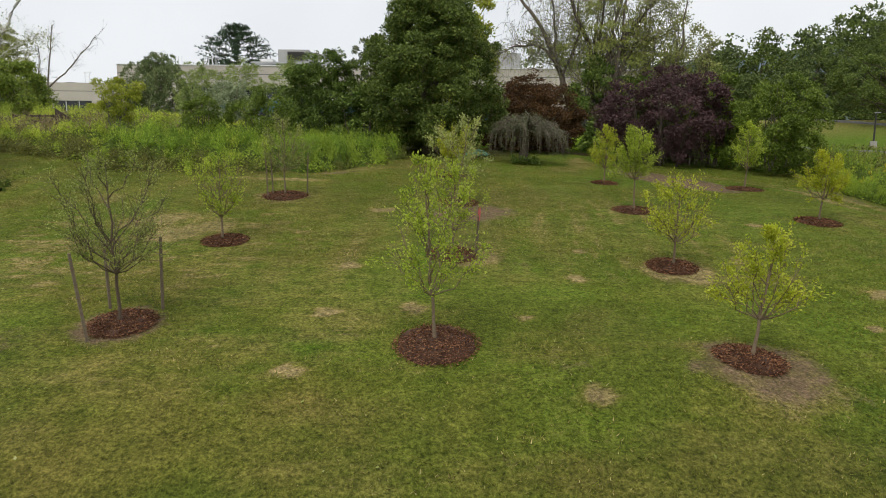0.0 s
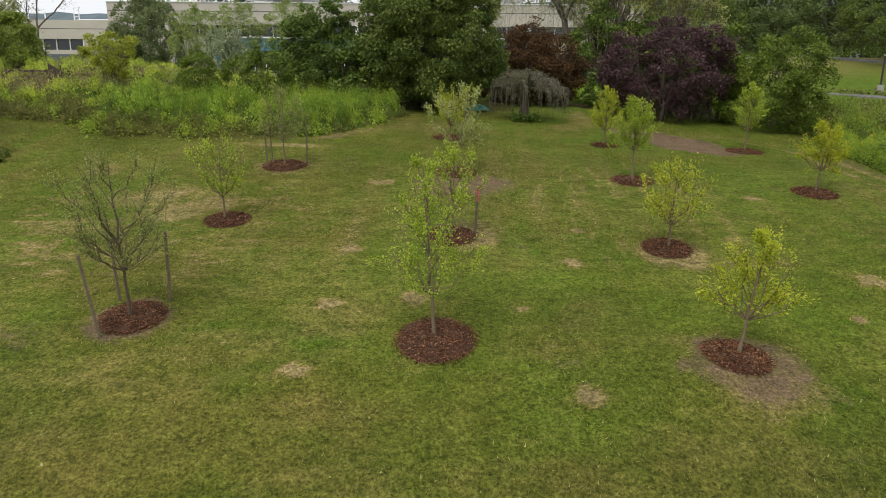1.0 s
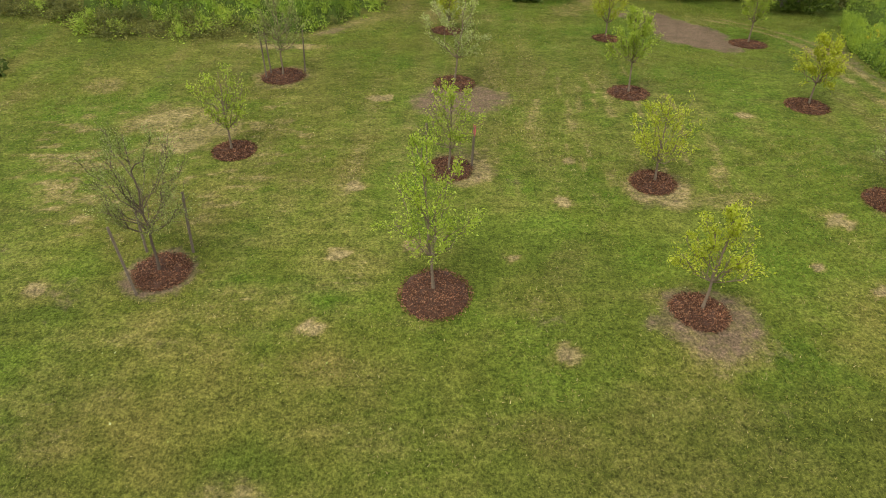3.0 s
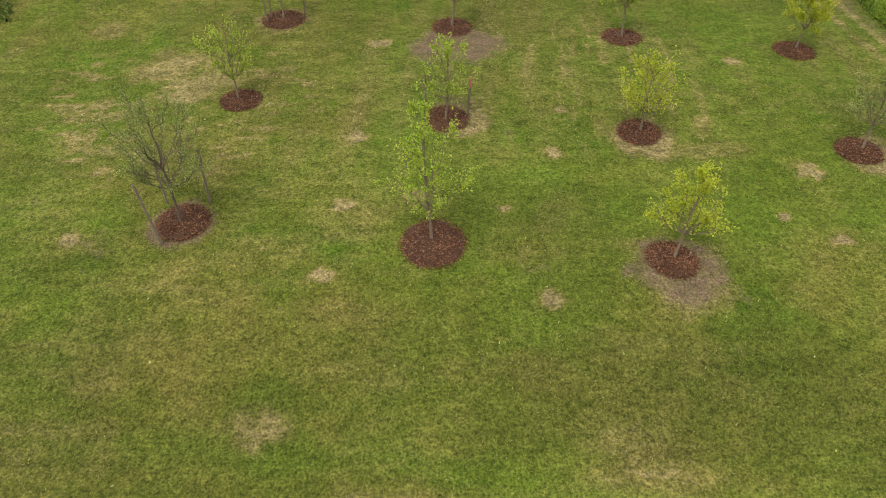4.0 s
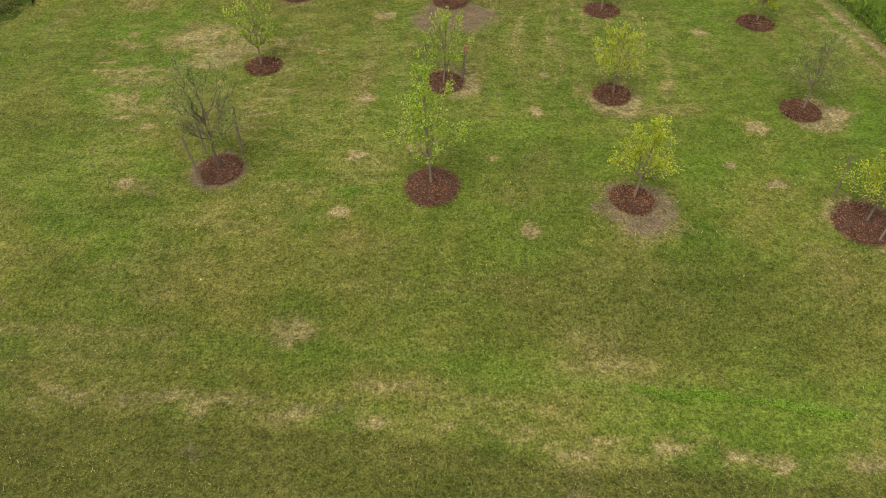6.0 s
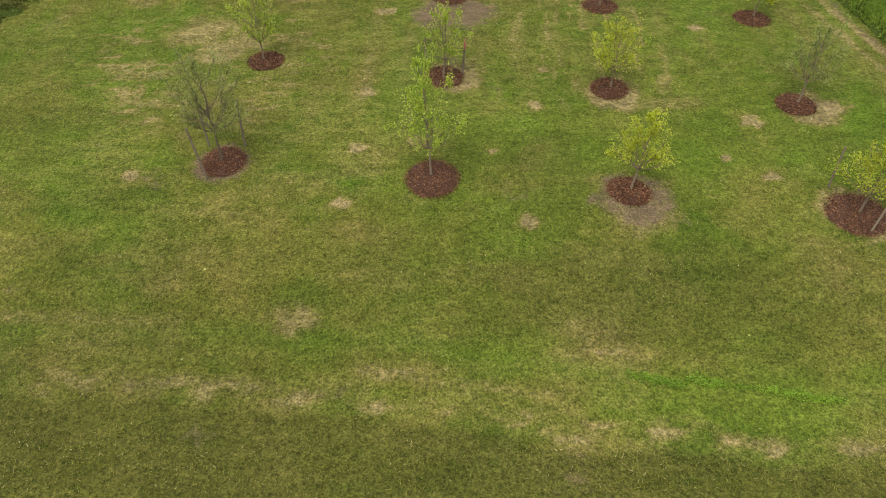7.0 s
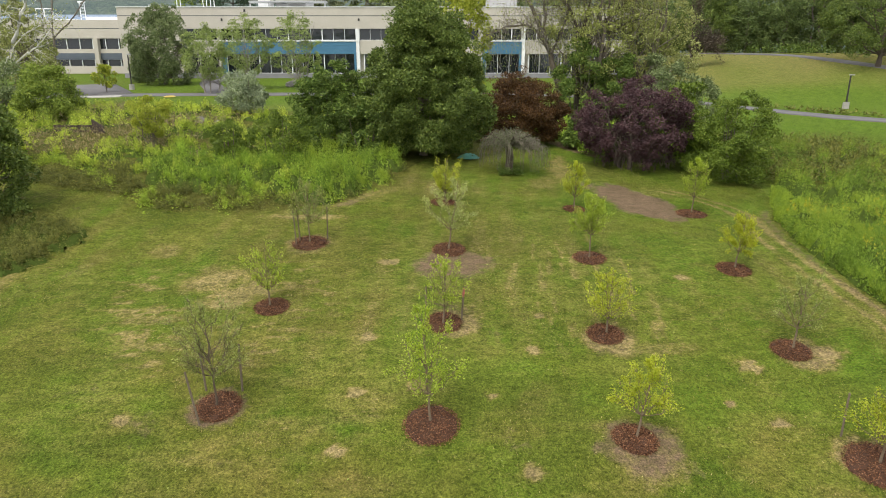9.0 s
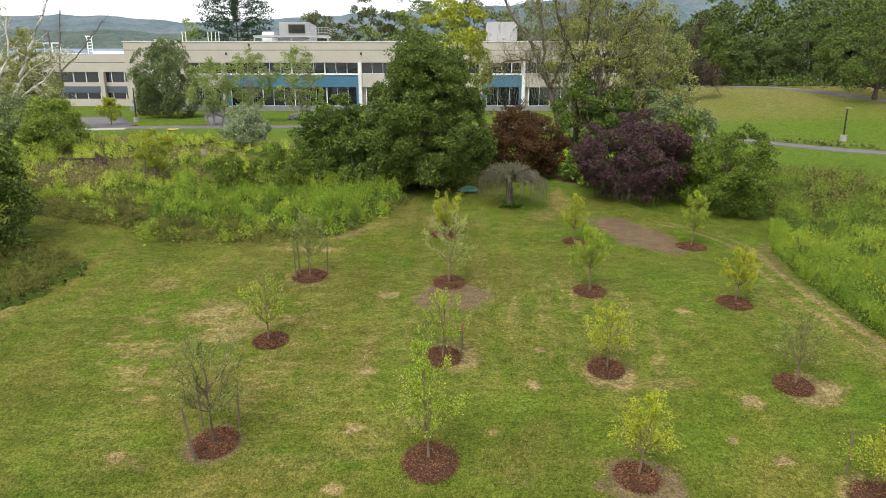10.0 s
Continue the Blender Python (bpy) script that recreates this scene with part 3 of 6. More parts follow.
    # Darker below the tall growth: its shade is put into the ground colour.
    deep = np.maximum(deep, 0.75 * tall) * (1 - park)
    return np.clip(dry, 0, 1), np.clip(soil, 0, 1), np.clip(lush, 0, 1), np.clip(deep, 0, 1)


def spread(lo, hi, step, far, n):
    """Even steps from lo to hi, then wider and wider out to far on either side."""
    core = np.arange(lo, hi + step / 2, step)
    grow = np.geomspace(step, far, n)
    return np.concatenate([(lo - grow)[::-1], core, hi + grow])


gx, gy = spread(-23, 23, 0.17, 2500, 46), spread(3, 46, 0.17, 2500, 46)
mx, my = np.meshgrid(gx, gy)
mz = ground_z(mx, my) + (vnoise(mx, my, 2.5, 40) - 0.5) * 0.07 + (vnoise(mx, my, 0.5, 41, 2) - 0.5) * 0.025
cols = len(gx)
ii, jj = np.meshgrid(np.arange(len(gy) - 1), np.arange(cols - 1), indexing="ij")
quads = np.stack([ii * cols + jj, ii * cols + jj + 1, (ii + 1) * cols + jj + 1, (ii + 1) * cols + jj], -1).reshape(-1, 4)
ground = quick_mesh("ground", np.stack([mx, my, mz], -1).reshape(-1, 3), quads, LAWN, None, True)
tagged(ground, "sloping mown lawn with dry and bare patches", "ground", "", "structure")
wr, wg, wb, wa = wear_shade_map(mx.ravel(), my.ravel())
layer = ground.data.attributes.new("wear_shade", "FLOAT_COLOR", "POINT")
layer.data.foreach_set("color", np.stack([wr, wg, wb, wa], -1).ravel())


# ---- roads ----
def strip(name, line, width, mat, label, lift=0.05):
    """A paved strip laid along a bent line over the ground, with a low edge."""
    line = np.array(line, float)
    s = np.concatenate([[0], np.cumsum(np.linalg.norm(np.diff(line, axis=0), axis=1))])
    t = np.linspace(0, s[-1], int(s[-1] / 1.5) + 2)
    p = np.stack([np.interp(t, s, line[:, 0]), np.interp(t, s, line[:, 1])], -1)
    for _ in range(6):
        p[1:-1] = 0.25 * p[:-2] + 0.5 * p[1:-1] + 0.25 * p[2:]
    d = unit(np.gradient(p, axis=0))
    nrm = np.stack([-d[:, 1], d[:, 0]], -1)
    offs = np.array([-0.5, -0.5, -0.25, 0, 0.25, 0.5, 0.5]) * width
    v = []
    for k, o in enumerate(offs):
        q = p + nrm * o
        z = ground_z(q[:, 0], q[:, 1]) + (-0.3 if k in (0, 6) else lift)
        v.append(np.column_stack([q, z]))
    v = np.stack(v, 1)
    m = v.shape[1]
    i, j = np.meshgrid(np.arange(len(p) - 1), np.arange(m - 1), indexing="ij")
    f = np.stack([i * m + j, (i + 1) * m + j, (i + 1) * m + j + 1, i * m + j + 1], -1).reshape(-1, 4)
    return tagged(quick_mesh(name, v.reshape(-1, 3), f, mat), label, "road", "", "structure")


strip("road", [(-120, 84), (-70, 79), (-44, 78.8), (-27, 80.2), (-10, 80.5), (12, 79)], 3.6, ASPHALT, "grey asphalt drive in front of the office building", 0.06)
strip("road", [(-52, 96), (-47, 88), (-42, 80)], 6.0, ASPHALT, "grey asphalt forecourt joining the drive", 0.09)
strip("pavement", [(-38, 111), (-36, 100), (-28, 81)], 3.0, ASPHALT, "grey walk from the drive to the building's door", 0.08)
strip("pavement", [(-52, 76.5), (-44, 76.2), (-39, 77.6)], 1.6, CONCRETE, "pale concrete kerb strip beside the drive", 0.09)
strip("road", [(12, 79), (24, 75), (33.4, 70.1), (46.2, 63.4), (75, 52)], 2.2, ASPHALT, "narrow grey asphalt path across the park lawn", 0.08)
strip("road", [(30, 150), (56, 126), (69.4, 99.5), (85, 70), (110, 30)], 3.0, ASPHALT, "grey asphalt lane up the grassy bank", 0.08)

# ---- foliage and trees ----
DOME = [(0, 0.72), (0.2, 0.98), (0.45, 1.0), (0.7, 0.82), (0.9, 0.45), (1, 0.15)]
OVAL = [(0, 0.55), (0.2, 0.95), (0.45, 1.0), (0.7, 0.75), (0.88, 0.42), (1, 0.1)]
CONE = [(0, 0.78), (0.15, 1.0), (0.4, 0.95), (0.65, 0.7), (0.85, 0.38), (1, 0.08)]
SPREAD = [(0, 0.5), (0.25, 0.85), (0.55, 1.0), (0.8, 0.85), (1, 0.3)]
TUFT = [(0, 0.25), (0.3, 0.6), (0.6, 0.95), (0.85, 0.9), (1, 0.45)]


def crown_blobs(k, z0, z1, width, profile):
    """Clumps gathered into larger boughs, so that the outline bulges and leaves dark hollows."""
    boughs = int(np.clip(k // 7, 14, 60))
    px, pr = [p[0] for p in profile], [p[1] for p in profile]
    grid = np.linspace(0, 1, 200)
    share = np.cumsum(np.interp(grid, px, pr) + 0.15)
    h = np.interp((np.arange(boughs) + rng.random(boughs)) / boughs, share / share[-1], grid)
    r = np.interp(h, px, pr) * width / 2
    a, u = np.arange(boughs) * 2.39996 + rng.normal(size=boughs) * 0.35, rng.uniform(0.6, 0.86, boughs)
    c = np.stack([np.cos(a) * r * u, np.sin(a) * r * u, z0 + (0.07 + 0.86 * h) * (z1 - z0)], -1)
    size = rng.uniform(0.11, 0.19, boughs) * min(width, 1.4 * (z1 - z0))
    i = rng.integers(boughs, size=k)
    d = unit(rng.normal(size=(k, 3)) + unit(c[i] - np.array([0, 0, (z0 + z1) / 2])) * 0.9)
    p = c[i] + d * (size[i] * rng.uniform(0.5, 1.05, k))[:, None] * np.array([1, 1, 0.8])
    core = rng.random(k) < 0.3
    hc, ac = rng.random(k), rng.random(k) * 2 * math.pi
    rc = np.interp(hc, px, pr) * width / 2 * np.sqrt(rng.uniform(0.02, 0.6, k))
    p[core] = np.stack([np.cos(ac) * rc, np.sin(ac) * rc, z0 + hc * 0.9 * (z1 - z0)], -1)[core]
    p[:, 2] = np.maximum(p[:, 2], z0 * 0.6)
    return p, np.clip((p[:, 2] - z0) / (z1 - z0 + 1e-6), 0, 1)


def crown(parent, mat, z0, z1, width, profile, count, leaf, blobs=90, blob_r=0.7, droop=0.15, squash=0.75, name="crown", slim=0.5, offset=(0, 0)):
    """Leaves in many clumps that fill an uneven outline."""
    c, h = crown_blobs(blobs, z0, z1, width, profile)
    c[:, :2] += np.asarray(offset)
    size = blob_r * rng.uniform(0.55, 1.25, len(c))
    k = rng.integers(len(c), size=int(count * 1.7))
    d = unit(rng.normal(size=(len(k), 3)))
    out = unit(np.column_stack([c[k, 0] - offset[0], c[k, 1] - offset[1], (h[k] - 0.25) * (z1 - z0) * 0.8]))
    keep = np.where((d * out).sum(1) + 0.25 * d[:, 2] > -0.25)[0][:count]
    k, d, out = k[keep], d[keep], out[keep]
    p = c[k] + d * (size[k] * rng.uniform(0.55, 1.0, len(k)))[:, None] * np.array([1, 1, squash])
    p[:, 2] = np.maximum(p[:, 2], 0.05 + 0.1 * rng.random(len(p)))
    axis = d * 0.25 + out * 0.2 + rng.normal(size=p.shape) * 0.6 - np.array([0, 0, droop])
    return leaves(name, p, axis, leaf * rng.uniform(0.65, 1.3, len(p)), mat, parent, slim, face=unit(d + 0.35 * out + np.array([0, 0, 0.25]))), c


def bend(a, b, k=5, sag=0.1):
    """A gently wandering line from a to b."""
    a, b = np.asarray(a, float), np.asarray(b, float)
    t = np.linspace(0, 1, k)[:, None]
    w = rng.normal(size=(k, 3)) * np.linalg.norm(b - a) * sag
    w[0] = w[-1] = 0
    return a + (b - a) * t + w * np.sin(t * math.pi)


def big_tree(name, x, y, height, width, mat, label, category="tree", profile=OVAL, count=9000, leaf=0.25, blobs=90, blob_r=0.8, low=0.12, bark=BARK, trunk_r=0.16, limbs=14, group="", stems=1, droop=0.15, squash=0.75, lean=(0, 0)):
    e = thing(name, (x, y, gz(x, y) - 0.05), label, category, group)
    if category == "shrub":
        stems, trunk_r = 6, 0.05
    _, c = crown(e, mat, height * low, height - blob_r * 0.6, width - blob_r * 0.9, profile, count, leaf, blobs, blob_r, droop, squash, offset=(lean[0] * 0.6, lean[1] * 0.6))
    t = Tubes(6)
    for s in range(stems):
        off = rng.normal(size=2) * (0.0 if stems == 1 else width * 0.07)
        top = (lean[0] + off[0] * 2.5, lean[1] + off[1] * 2.5, height * 0.82)
        line = bend((off[0], off[1], -0.1), top, 8, 0.02)
        t.add(line, np.linspace(trunk_r, trunk_r * 0.15, 8) * np.array([1.35, 1, 1, 1, 1, 1, 1, 1]))
        for q in c[rng.permutation(len(c))[: limbs // stems]]:
            i = int(np.clip((q[2] / height - 0.22) * 7, 1, 6))
            t.add(bend(line[i], q, 5, 0.07), np.linspace(trunk_r * 0.42 * (1 - i / 9), 0.012, 5))
    t.mesh("trunk", bark, e)
    return e


def young_tree(x, y, height, base, width, count, mat, label, leaf=0.068, lean=(0, 0), limbs=18, twigs=8, profile=OVAL, steep=1.6, bark=BARK_YOUNG, stout=1.0):
    """A slim planted tree: trunk, rising limbs, twigs, and leaves along them."""
    e = thing("young_tree", (x, y, gz(x, y) + 0.03), label, "tree", "young trees on the lawn")
    t, stem_tips = Tubes(5), []
    top = np.array([lean[0], lean[1], height * 0.93])
    line = bend((0, 0, -0.05), top, 9, 0.006)
    t.add(line, np.linspace(0.042, 0.008, 9) * np.array([1.3, 1, 1, 1, 1, 1, 1, 1, 1]))
    for k in range(limbs):
        ft = 0.2 + 0.77 * (k + rng.random() * 0.9) / limbs
        reach = width / 2 * np.interp(ft, [p[0] for p in profile], [p[1] for p in profile]) * rng.uniform(0.72, 1.12)
        tip_z = base + ft * (height - base)
        h = np.clip(tip_z - reach * rng.uniform(steep * 0.8, steep * 1.35) - 0.05, base, height * 0.86)
        root = np.array([np.interp(h / (height * 0.93) * 8, np.arange(9), line[:, j]) for j in range(3)])
        a = k * 2.4 + rng.random() * 0.7
        tip = np.array([root[0] + math.cos(a) * reach, root[1] + math.sin(a) * reach, tip_z])
        limb = bend(root, tip, 6, 0.05)
        limb[1:-1, 2] -= np.array([0.06, 0.08, 0.06, 0.03]) * reach
        t.add(limb, np.linspace(0.016, 0.005, 6) * stout)
        stem_tips.append(limb)
        if k % 5 == 3:
            shoot = bend(limb[4], tip + np.array([math.cos(a) * 0.08, math.sin(a) * 0.08, rng.uniform(0.25, 0.5)]), 4, 0.04)
            t.add(shoot, np.linspace(0.007, 0.003, 4))
            stem_tips.append(shoot)
        for _ in range(twigs):
            g = rng.uniform(0.3, 0.95)
            s = np.array([np.interp(g * 5, np.arange(6), limb[:, j]) for j in range(3)])
            way = unit(tip - root) + rng.normal(size=3) * 0.5 + np.array([0, 0, 0.25])
            tw = bend(s, s + unit(way) * reach * rng.uniform(0.3, 0.6), 4, 0.06)
            t.add(tw, np.linspace(0.006, 0.0025, 4) * stout)
            stem_tips.append(tw)
    stem_tips.append(line[5:])
    t.mesh("trunk", bark, e)
    count = int(count * 3.3)
    fill = rng.gamma(1.3, 1.0, len(stem_tips))
    pick = rng.choice(len(stem_tips), size=count, p=fill / fill.sum())
    at = np.empty((count, 3))
    for i, k in enumerate(pick):
        ln = stem_tips[k]
        g = rng.uniform(0.25, 1.0) * (len(ln) - 1)
        j = min(int(g), len(ln) - 2)
        at[i] = ln[j] + (ln[j + 1] - ln[j]) * (g - j)
    at += rng.normal(size=at.shape) * 0.06
    axis = unit(at - np.array([0, 0, height * 0.4])) * 0.5 + rng.normal(size=at.shape) * 0.6 + np.array([0, 0, 0.1])
    leaves("crown", at, axis, leaf * rng.uniform(0.6, 1.35, count), mat, e, 0.55)
    return e


def mulch_bed(x, y, r, label="round bed of red-brown bark mulch on the lawn", stretch=1.0, chips=4200):
    """A low ragged mound of bark, with loose chips lying on it."""
    e = thing("mulch_bed", (x, y, gz(x, y)), label, "mulch bed", "mulch beds round the young trees")
    rings, seg = 14, 56
    a = np.arange(seg) * 2 * math.pi / seg
    rag = 1 + 0.1 * (vnoise(np.cos(a) * 3 + x * 7, np.sin(a) * 3 + y, 1.0, 5) - 0.5) * 2
    rr = np.linspace(0.02, 1, rings)[:, None] * rag[None]
    px, py = np.cos(a)[None] * rr * r * stretch, np.sin(a)[None] * rr * r
    pz = ground_z(px + x, py + y) - gz(x, y) + 0.085 * (1 - np.linspace(0.02, 1, rings)[:, None] ** 2.2) + (vnoise(px + x, py + y, 0.16, 3, 3) - 0.5) * 0.07 + 0.018
    pz[-1] -= 0.07
    v = np.stack([px, py, pz], -1).reshape(-1, 3)
    i, j = np.meshgrid(np.arange(rings - 1), np.arange(seg), indexing="ij")
    f = np.stack([i * seg + j, (i + 1) * seg + j, (i + 1) * seg + (j + 1) % seg, i * seg + (j + 1) % seg], -1).reshape(-1, 4)
    quick_mesh("mound", v, f, MULCH, e, True)
    a, q = rng.random(chips) * 2 * math.pi, np.sqrt(rng.random(chips)) * 1.06
    cx, cy = np.cos(a) * q * r * stretch, np.sin(a) * q * r
    cz = ground_z(cx + x, cy + y) - gz(x, y) + 0.085 * np.clip(1 - q**2.2, 0, 1) + 0.03
    ax = rng.normal(size=(chips, 3)) * np.array([1, 1, 0.3])
    k = leaves("litter", np.stack([cx, cy, cz], -1), ax, rng.uniform(0.035, 0.08, chips), CHIP, e, 0.36, 0.1)
    tagged(k, "loose red-brown bark chips", "", "", "stuff")
    return e


CHIP = leaf_mat("bark_chip", (0.04, 0.016, 0.009), (0.12, 0.051, 0.026), (0.31, 0.165, 0.09), 0.0, 3.0, 0.9)


def stake(x, y, height, lean=(0, 0), ribbon=False, thick=0.052, label="weathered grey wooden tree stake driven into the lawn"):
    e = thing("tree_stake", (x, y, gz(x, y) - 0.1), label, "stake", "tree stakes")
    t = Tubes(4)
    line = np.array([(0, 0, 0), (lean[0] * 0.5, lean[1] * 0.5, height * 0.5), (lean[0], lean[1], height), (lean[0], lean[1], height + 0.012)])
    t.add(line, [thick * 0.75, thick * 0.75, thick * 0.72, 0.004])
    ob = t.mesh("post", STAKE, e)
    ob.data.shade_flat()
    if ribbon:
        t = Tubes(6)
        t.add(line[2] - np.array([[0, 0, 0.02], [0, 0, 0.2], [0.02, 0, 0.42]]), [thick * 0.95, thick * 0.9, thick * 0.8])
        tagged(t.mesh("ribbon", RIBBON, e), "red marking ribbon tied round the stake")
    return e


YT = "young planted tree with "
young_tree(0.0, 14.3, 3.95, 1.0, 2.15, 1250, LEAF["y_green"], YT + "sparse fresh green leaves, standing in bark mulch", lean=(-0.25, 0.1), limbs=18)
young_tree(-7.0, 15.03, 3.85, 1.15, 2.6, 2100, LEAF["y_dull"], YT + "many bare twigs and few dull olive leaves", 0.05, (-0.12, 0.0), 24, 11, [(0, 0.6), (0.3, 0.95), (0.5, 1.0), (0.8, 0.78), (1, 0.4)], 1.35, BARK_TWIG, 0.95)
young_tree(6.28, 13.42, 2.62, 0.8, 1.75, 1200, LEAF["y_yellow"], YT + "yellow-green leaves, leaning a little in its mulch", lean=(0.42, 0.15))
young_tree(6.7, 19.1, 2.7, 0.7, 1.9, 1150, LEAF["y_yellow"], YT + "bright yellow-green leaves", lean=(0.1, 0.0), profile=DOME)
young_tree(-6.72, 21.05, 2.75, 0.75, 1.75, 800, LEAF["y_green"], YT + "light green leaves on forking limbs", lean=(-0.05, 0.0), profile=TUFT)
young_tree(0.43, 19.75, 2.9, 0.8, 1.9, 850, LEAF["y_green"], YT + "light yellow-green leaves between two stakes", lean=(0.05, 0.0))
young_tree(-6.14, 26.8, 3.25, 1.0, 2.1, 1100, LEAF["y_dull"], YT + "thin greyish leaves between weathered stakes", 0.065, (0, 0), 18, 8, OVAL)
young_tree(7.35, 25.3, 3.2, 1.2, 1.6, 2000, LEAF["y_mid"], YT + "a full mid-green crown", lean=(-0.05, 0.0))
young_tree(13.95, 24.6, 2.65, 0.85, 1.85, 1900, LEAF["y_gold"], YT + "golden yellow leaves", lean=(0.25, 0.0), profile=DOME)
young_tree(13.4, 18.1, 2.95, 0.9, 1.9, 1000, LEAF["y_dull"], YT + "thin grey-green leaves", 0.065, (0.15, 0), 16, 7)
young_tree(14.6, 32.0, 3.25, 0.95, 1.65, 1900, LEAF["y_green"], YT + "light green leaves in a narrow crown", lean=(0.15, 0.0))
young_tree(7.95, 32.3, 2.75, 0.7, 1.5, 1500, LEAF["y_yellow"], YT + "pale yellow-green leaves", lean=(0.05, 0.0))
young_tree(0.68, 26.2, 3.5, 1.0, 2.3, 900, LEAF["y_pale"], YT + "straggling pale leaves on arching limbs", 0.085, (0.45, 0.1), 12, 5, SPREAD)
young_tree(0.55, 32.8, 2.6, 0.55, 1.9, 1800, LEAF["y_yellow"], YT + "a dense yellow-green vase-shaped crown", lean=(0.1, 0.0), profile=TUFT)
young_tree(13.25, 12.62, 2.6, 0.7, 1.9, 1300, LEAF["y_yellow"], YT + "yellow-green leaves between two stakes", lean=(0.2, 0.0))

for bx, by, br, st in ((0.03, 14.22, 0.87, 1.0), (-6.97, 15.08, 0.71, 1.02), (6.25, 13.42, 0.64, 1.05), (6.67, 19.13, 0.68, 1.0), (-6.65, 21.08, 0.66, 1.05), (0.43, 19.92, 0.72, 1.0), (-6.13, 26.82, 0.8, 1.05), (7.38, 25.4, 0.74, 1.05),
                       (13.88, 24.55, 0.7, 1.1), (13.33, 18.1, 0.66, 1.05), (14.6, 31.95, 0.75, 1.1), (7.95, 32.25, 0.6, 1.0), (0.72, 26.25, 0.78, 1.0), (0.45, 32.8, 0.65, 1.1), (13.2, 12.6, 0.85, 1.1)):
    mulch_bed(bx, by, br, stretch=st)

stake(-7.3, 14.25, 1.95, (-0.28, 0.0))
stake(-6.4, 15.85, 1.8, (0.0, 0.05))
stake(-7.62, 15.85, 1.45, (-0.12, 0.1), label="dark weathered tree stake behind the sparse young tree")
stake(-6.75, 26.6, 1.9, (-0.08, 0.0), thick=0.04)
stake(-6.62, 26.9, 1.75, (-0.1, 0.05), thick=0.04)
stake(-5.35, 27.3, 1.75, (0.05, 0.0), thick=0.04)
stake(-0.25, 20.2, 1.45, (-0.02, 0.05))
stake(1.15, 20.1, 1.5, (0.08, 0.05), True, label="wooden tree stake with a red marking ribbon")
stake(12.75, 13.75, 1.55, (0.05, 0.05))
stake(13.3, 11.9, 1.6, (0.5, 0.3))

# the grown trees and shrubs behind the lawn
big_tree("oak_tree", -0.95, 43.6, 11.3, 9.6, LEAF["oak"], "large dense dark green broad-leaved tree at the lawn's top", profile=CONE, count=170000, leaf=0.17, blobs=760, blob_r=0.7, low=0.08, trunk_r=0.28, limbs=30, squash=0.7)
big_tree("vine_thicket", -7.8, 44.9, 6.6, 6.2, LEAF["ivy"], "thicket of shrubs smothered in dark green vines", "shrub", DOME, 44000, 0.16, 210, 0.52, 0.03, limbs=10)
big_tree("shrub", -4.9, 42.8, 4.0, 3.6, LEAF["ivy"], "dark green vine-grown shrub beside the large tree", "shrub", DOME, 9000, 0.22, 60, 0.6, 0.03, limbs=8)
big_tree("shrub", -10.6, 39.6, 3.6, 4.2, LEAF["bright"], "rounded green shrub at the meadow's edge", "shrub", DOME, 17000, 0.115, 150, 0.38, 0.04, limbs=8)
big_tree("shrub", -13.3, 38.3, 3.3, 2.7, LEAF["bright"], "green shrub standing in the meadow", "shrub", DOME, 13000, 0.11, 110, 0.34, 0.04, limbs=8)
big_tree("shrub", -17.3, 55.0, 4.1, 4.5, LEAF["silver"], "silvery grey-green shrub beside the park lawn", "shrub", DOME, 13000, 0.17, 90, 0.55, 0.05, limbs=8)
big_tree("shrub", -19.6, 41.0, 3.5, 3.2, LEAF["gold"], "open golden-green bush in the meadow", "shrub", TUFT, 8500, 0.12, 110, 0.32, 0.22, stems=4, limbs=20, trunk_r=0.05)
big_tree("shrub", -30.6, 48.5, 4.6, 4.6, LEAF["shrub"], "broad green shrub at the meadow's far side", "shrub", DOME, 18000, 0.18, 130, 0.65, 0.03, limbs=8)
big_tree("shrub", -36.5, 52.0, 4.2, 6.0, LEAF["olive"], "olive-green shrub at the meadow's far side", "shrub", DOME, 11000, 0.2, 100, 0.65, 0.03, limbs=8)
big_tree("broadleaf_tree", -23.2, 28.9, 7.0, 4.9, LEAF["oak"], "dark green bushy tree at the lawn's side", profile=DOME, count=20000, leaf=0.2, blobs=130, blob_r=0.6, low=0.04, limbs=14)
big_tree("shrub", -27.6, 36.0, 4.4, 4.2, LEAF["shrub"], "dark green shrub at the meadow's side", "shrub", DOME, 9000, 0.22, 70, 0.6, 0.03, limbs=8)
big_tree("maple_shrub", 6.6, 49.4, 5.5, 8.0, LEAF["rust"], "domed rust-brown cut-leaved maple", "tree", DOME, 66000, 0.15, 620, 0.6, 0.02, BARK_DARK, 0.16, 18, squash=0.5)
plum = big_tree("plum_tree", 14.0, 42.0, 6.0, 8.6, LEAF["plum"], "broad purple-leaved plum tree", "tree", [(0, 0.55), (0.2, 0.88), (0.45, 1.0), (0.7, 0.86), (0.9, 0.5), (1, 0.2)], 46000, 0.15, 360, 0.48, 0.12, BARK_DARK, 0.1, 30, stems=7)
# Dark twigs fill the space under the crown in place of its deep shade.
skirt = Tubes(3)
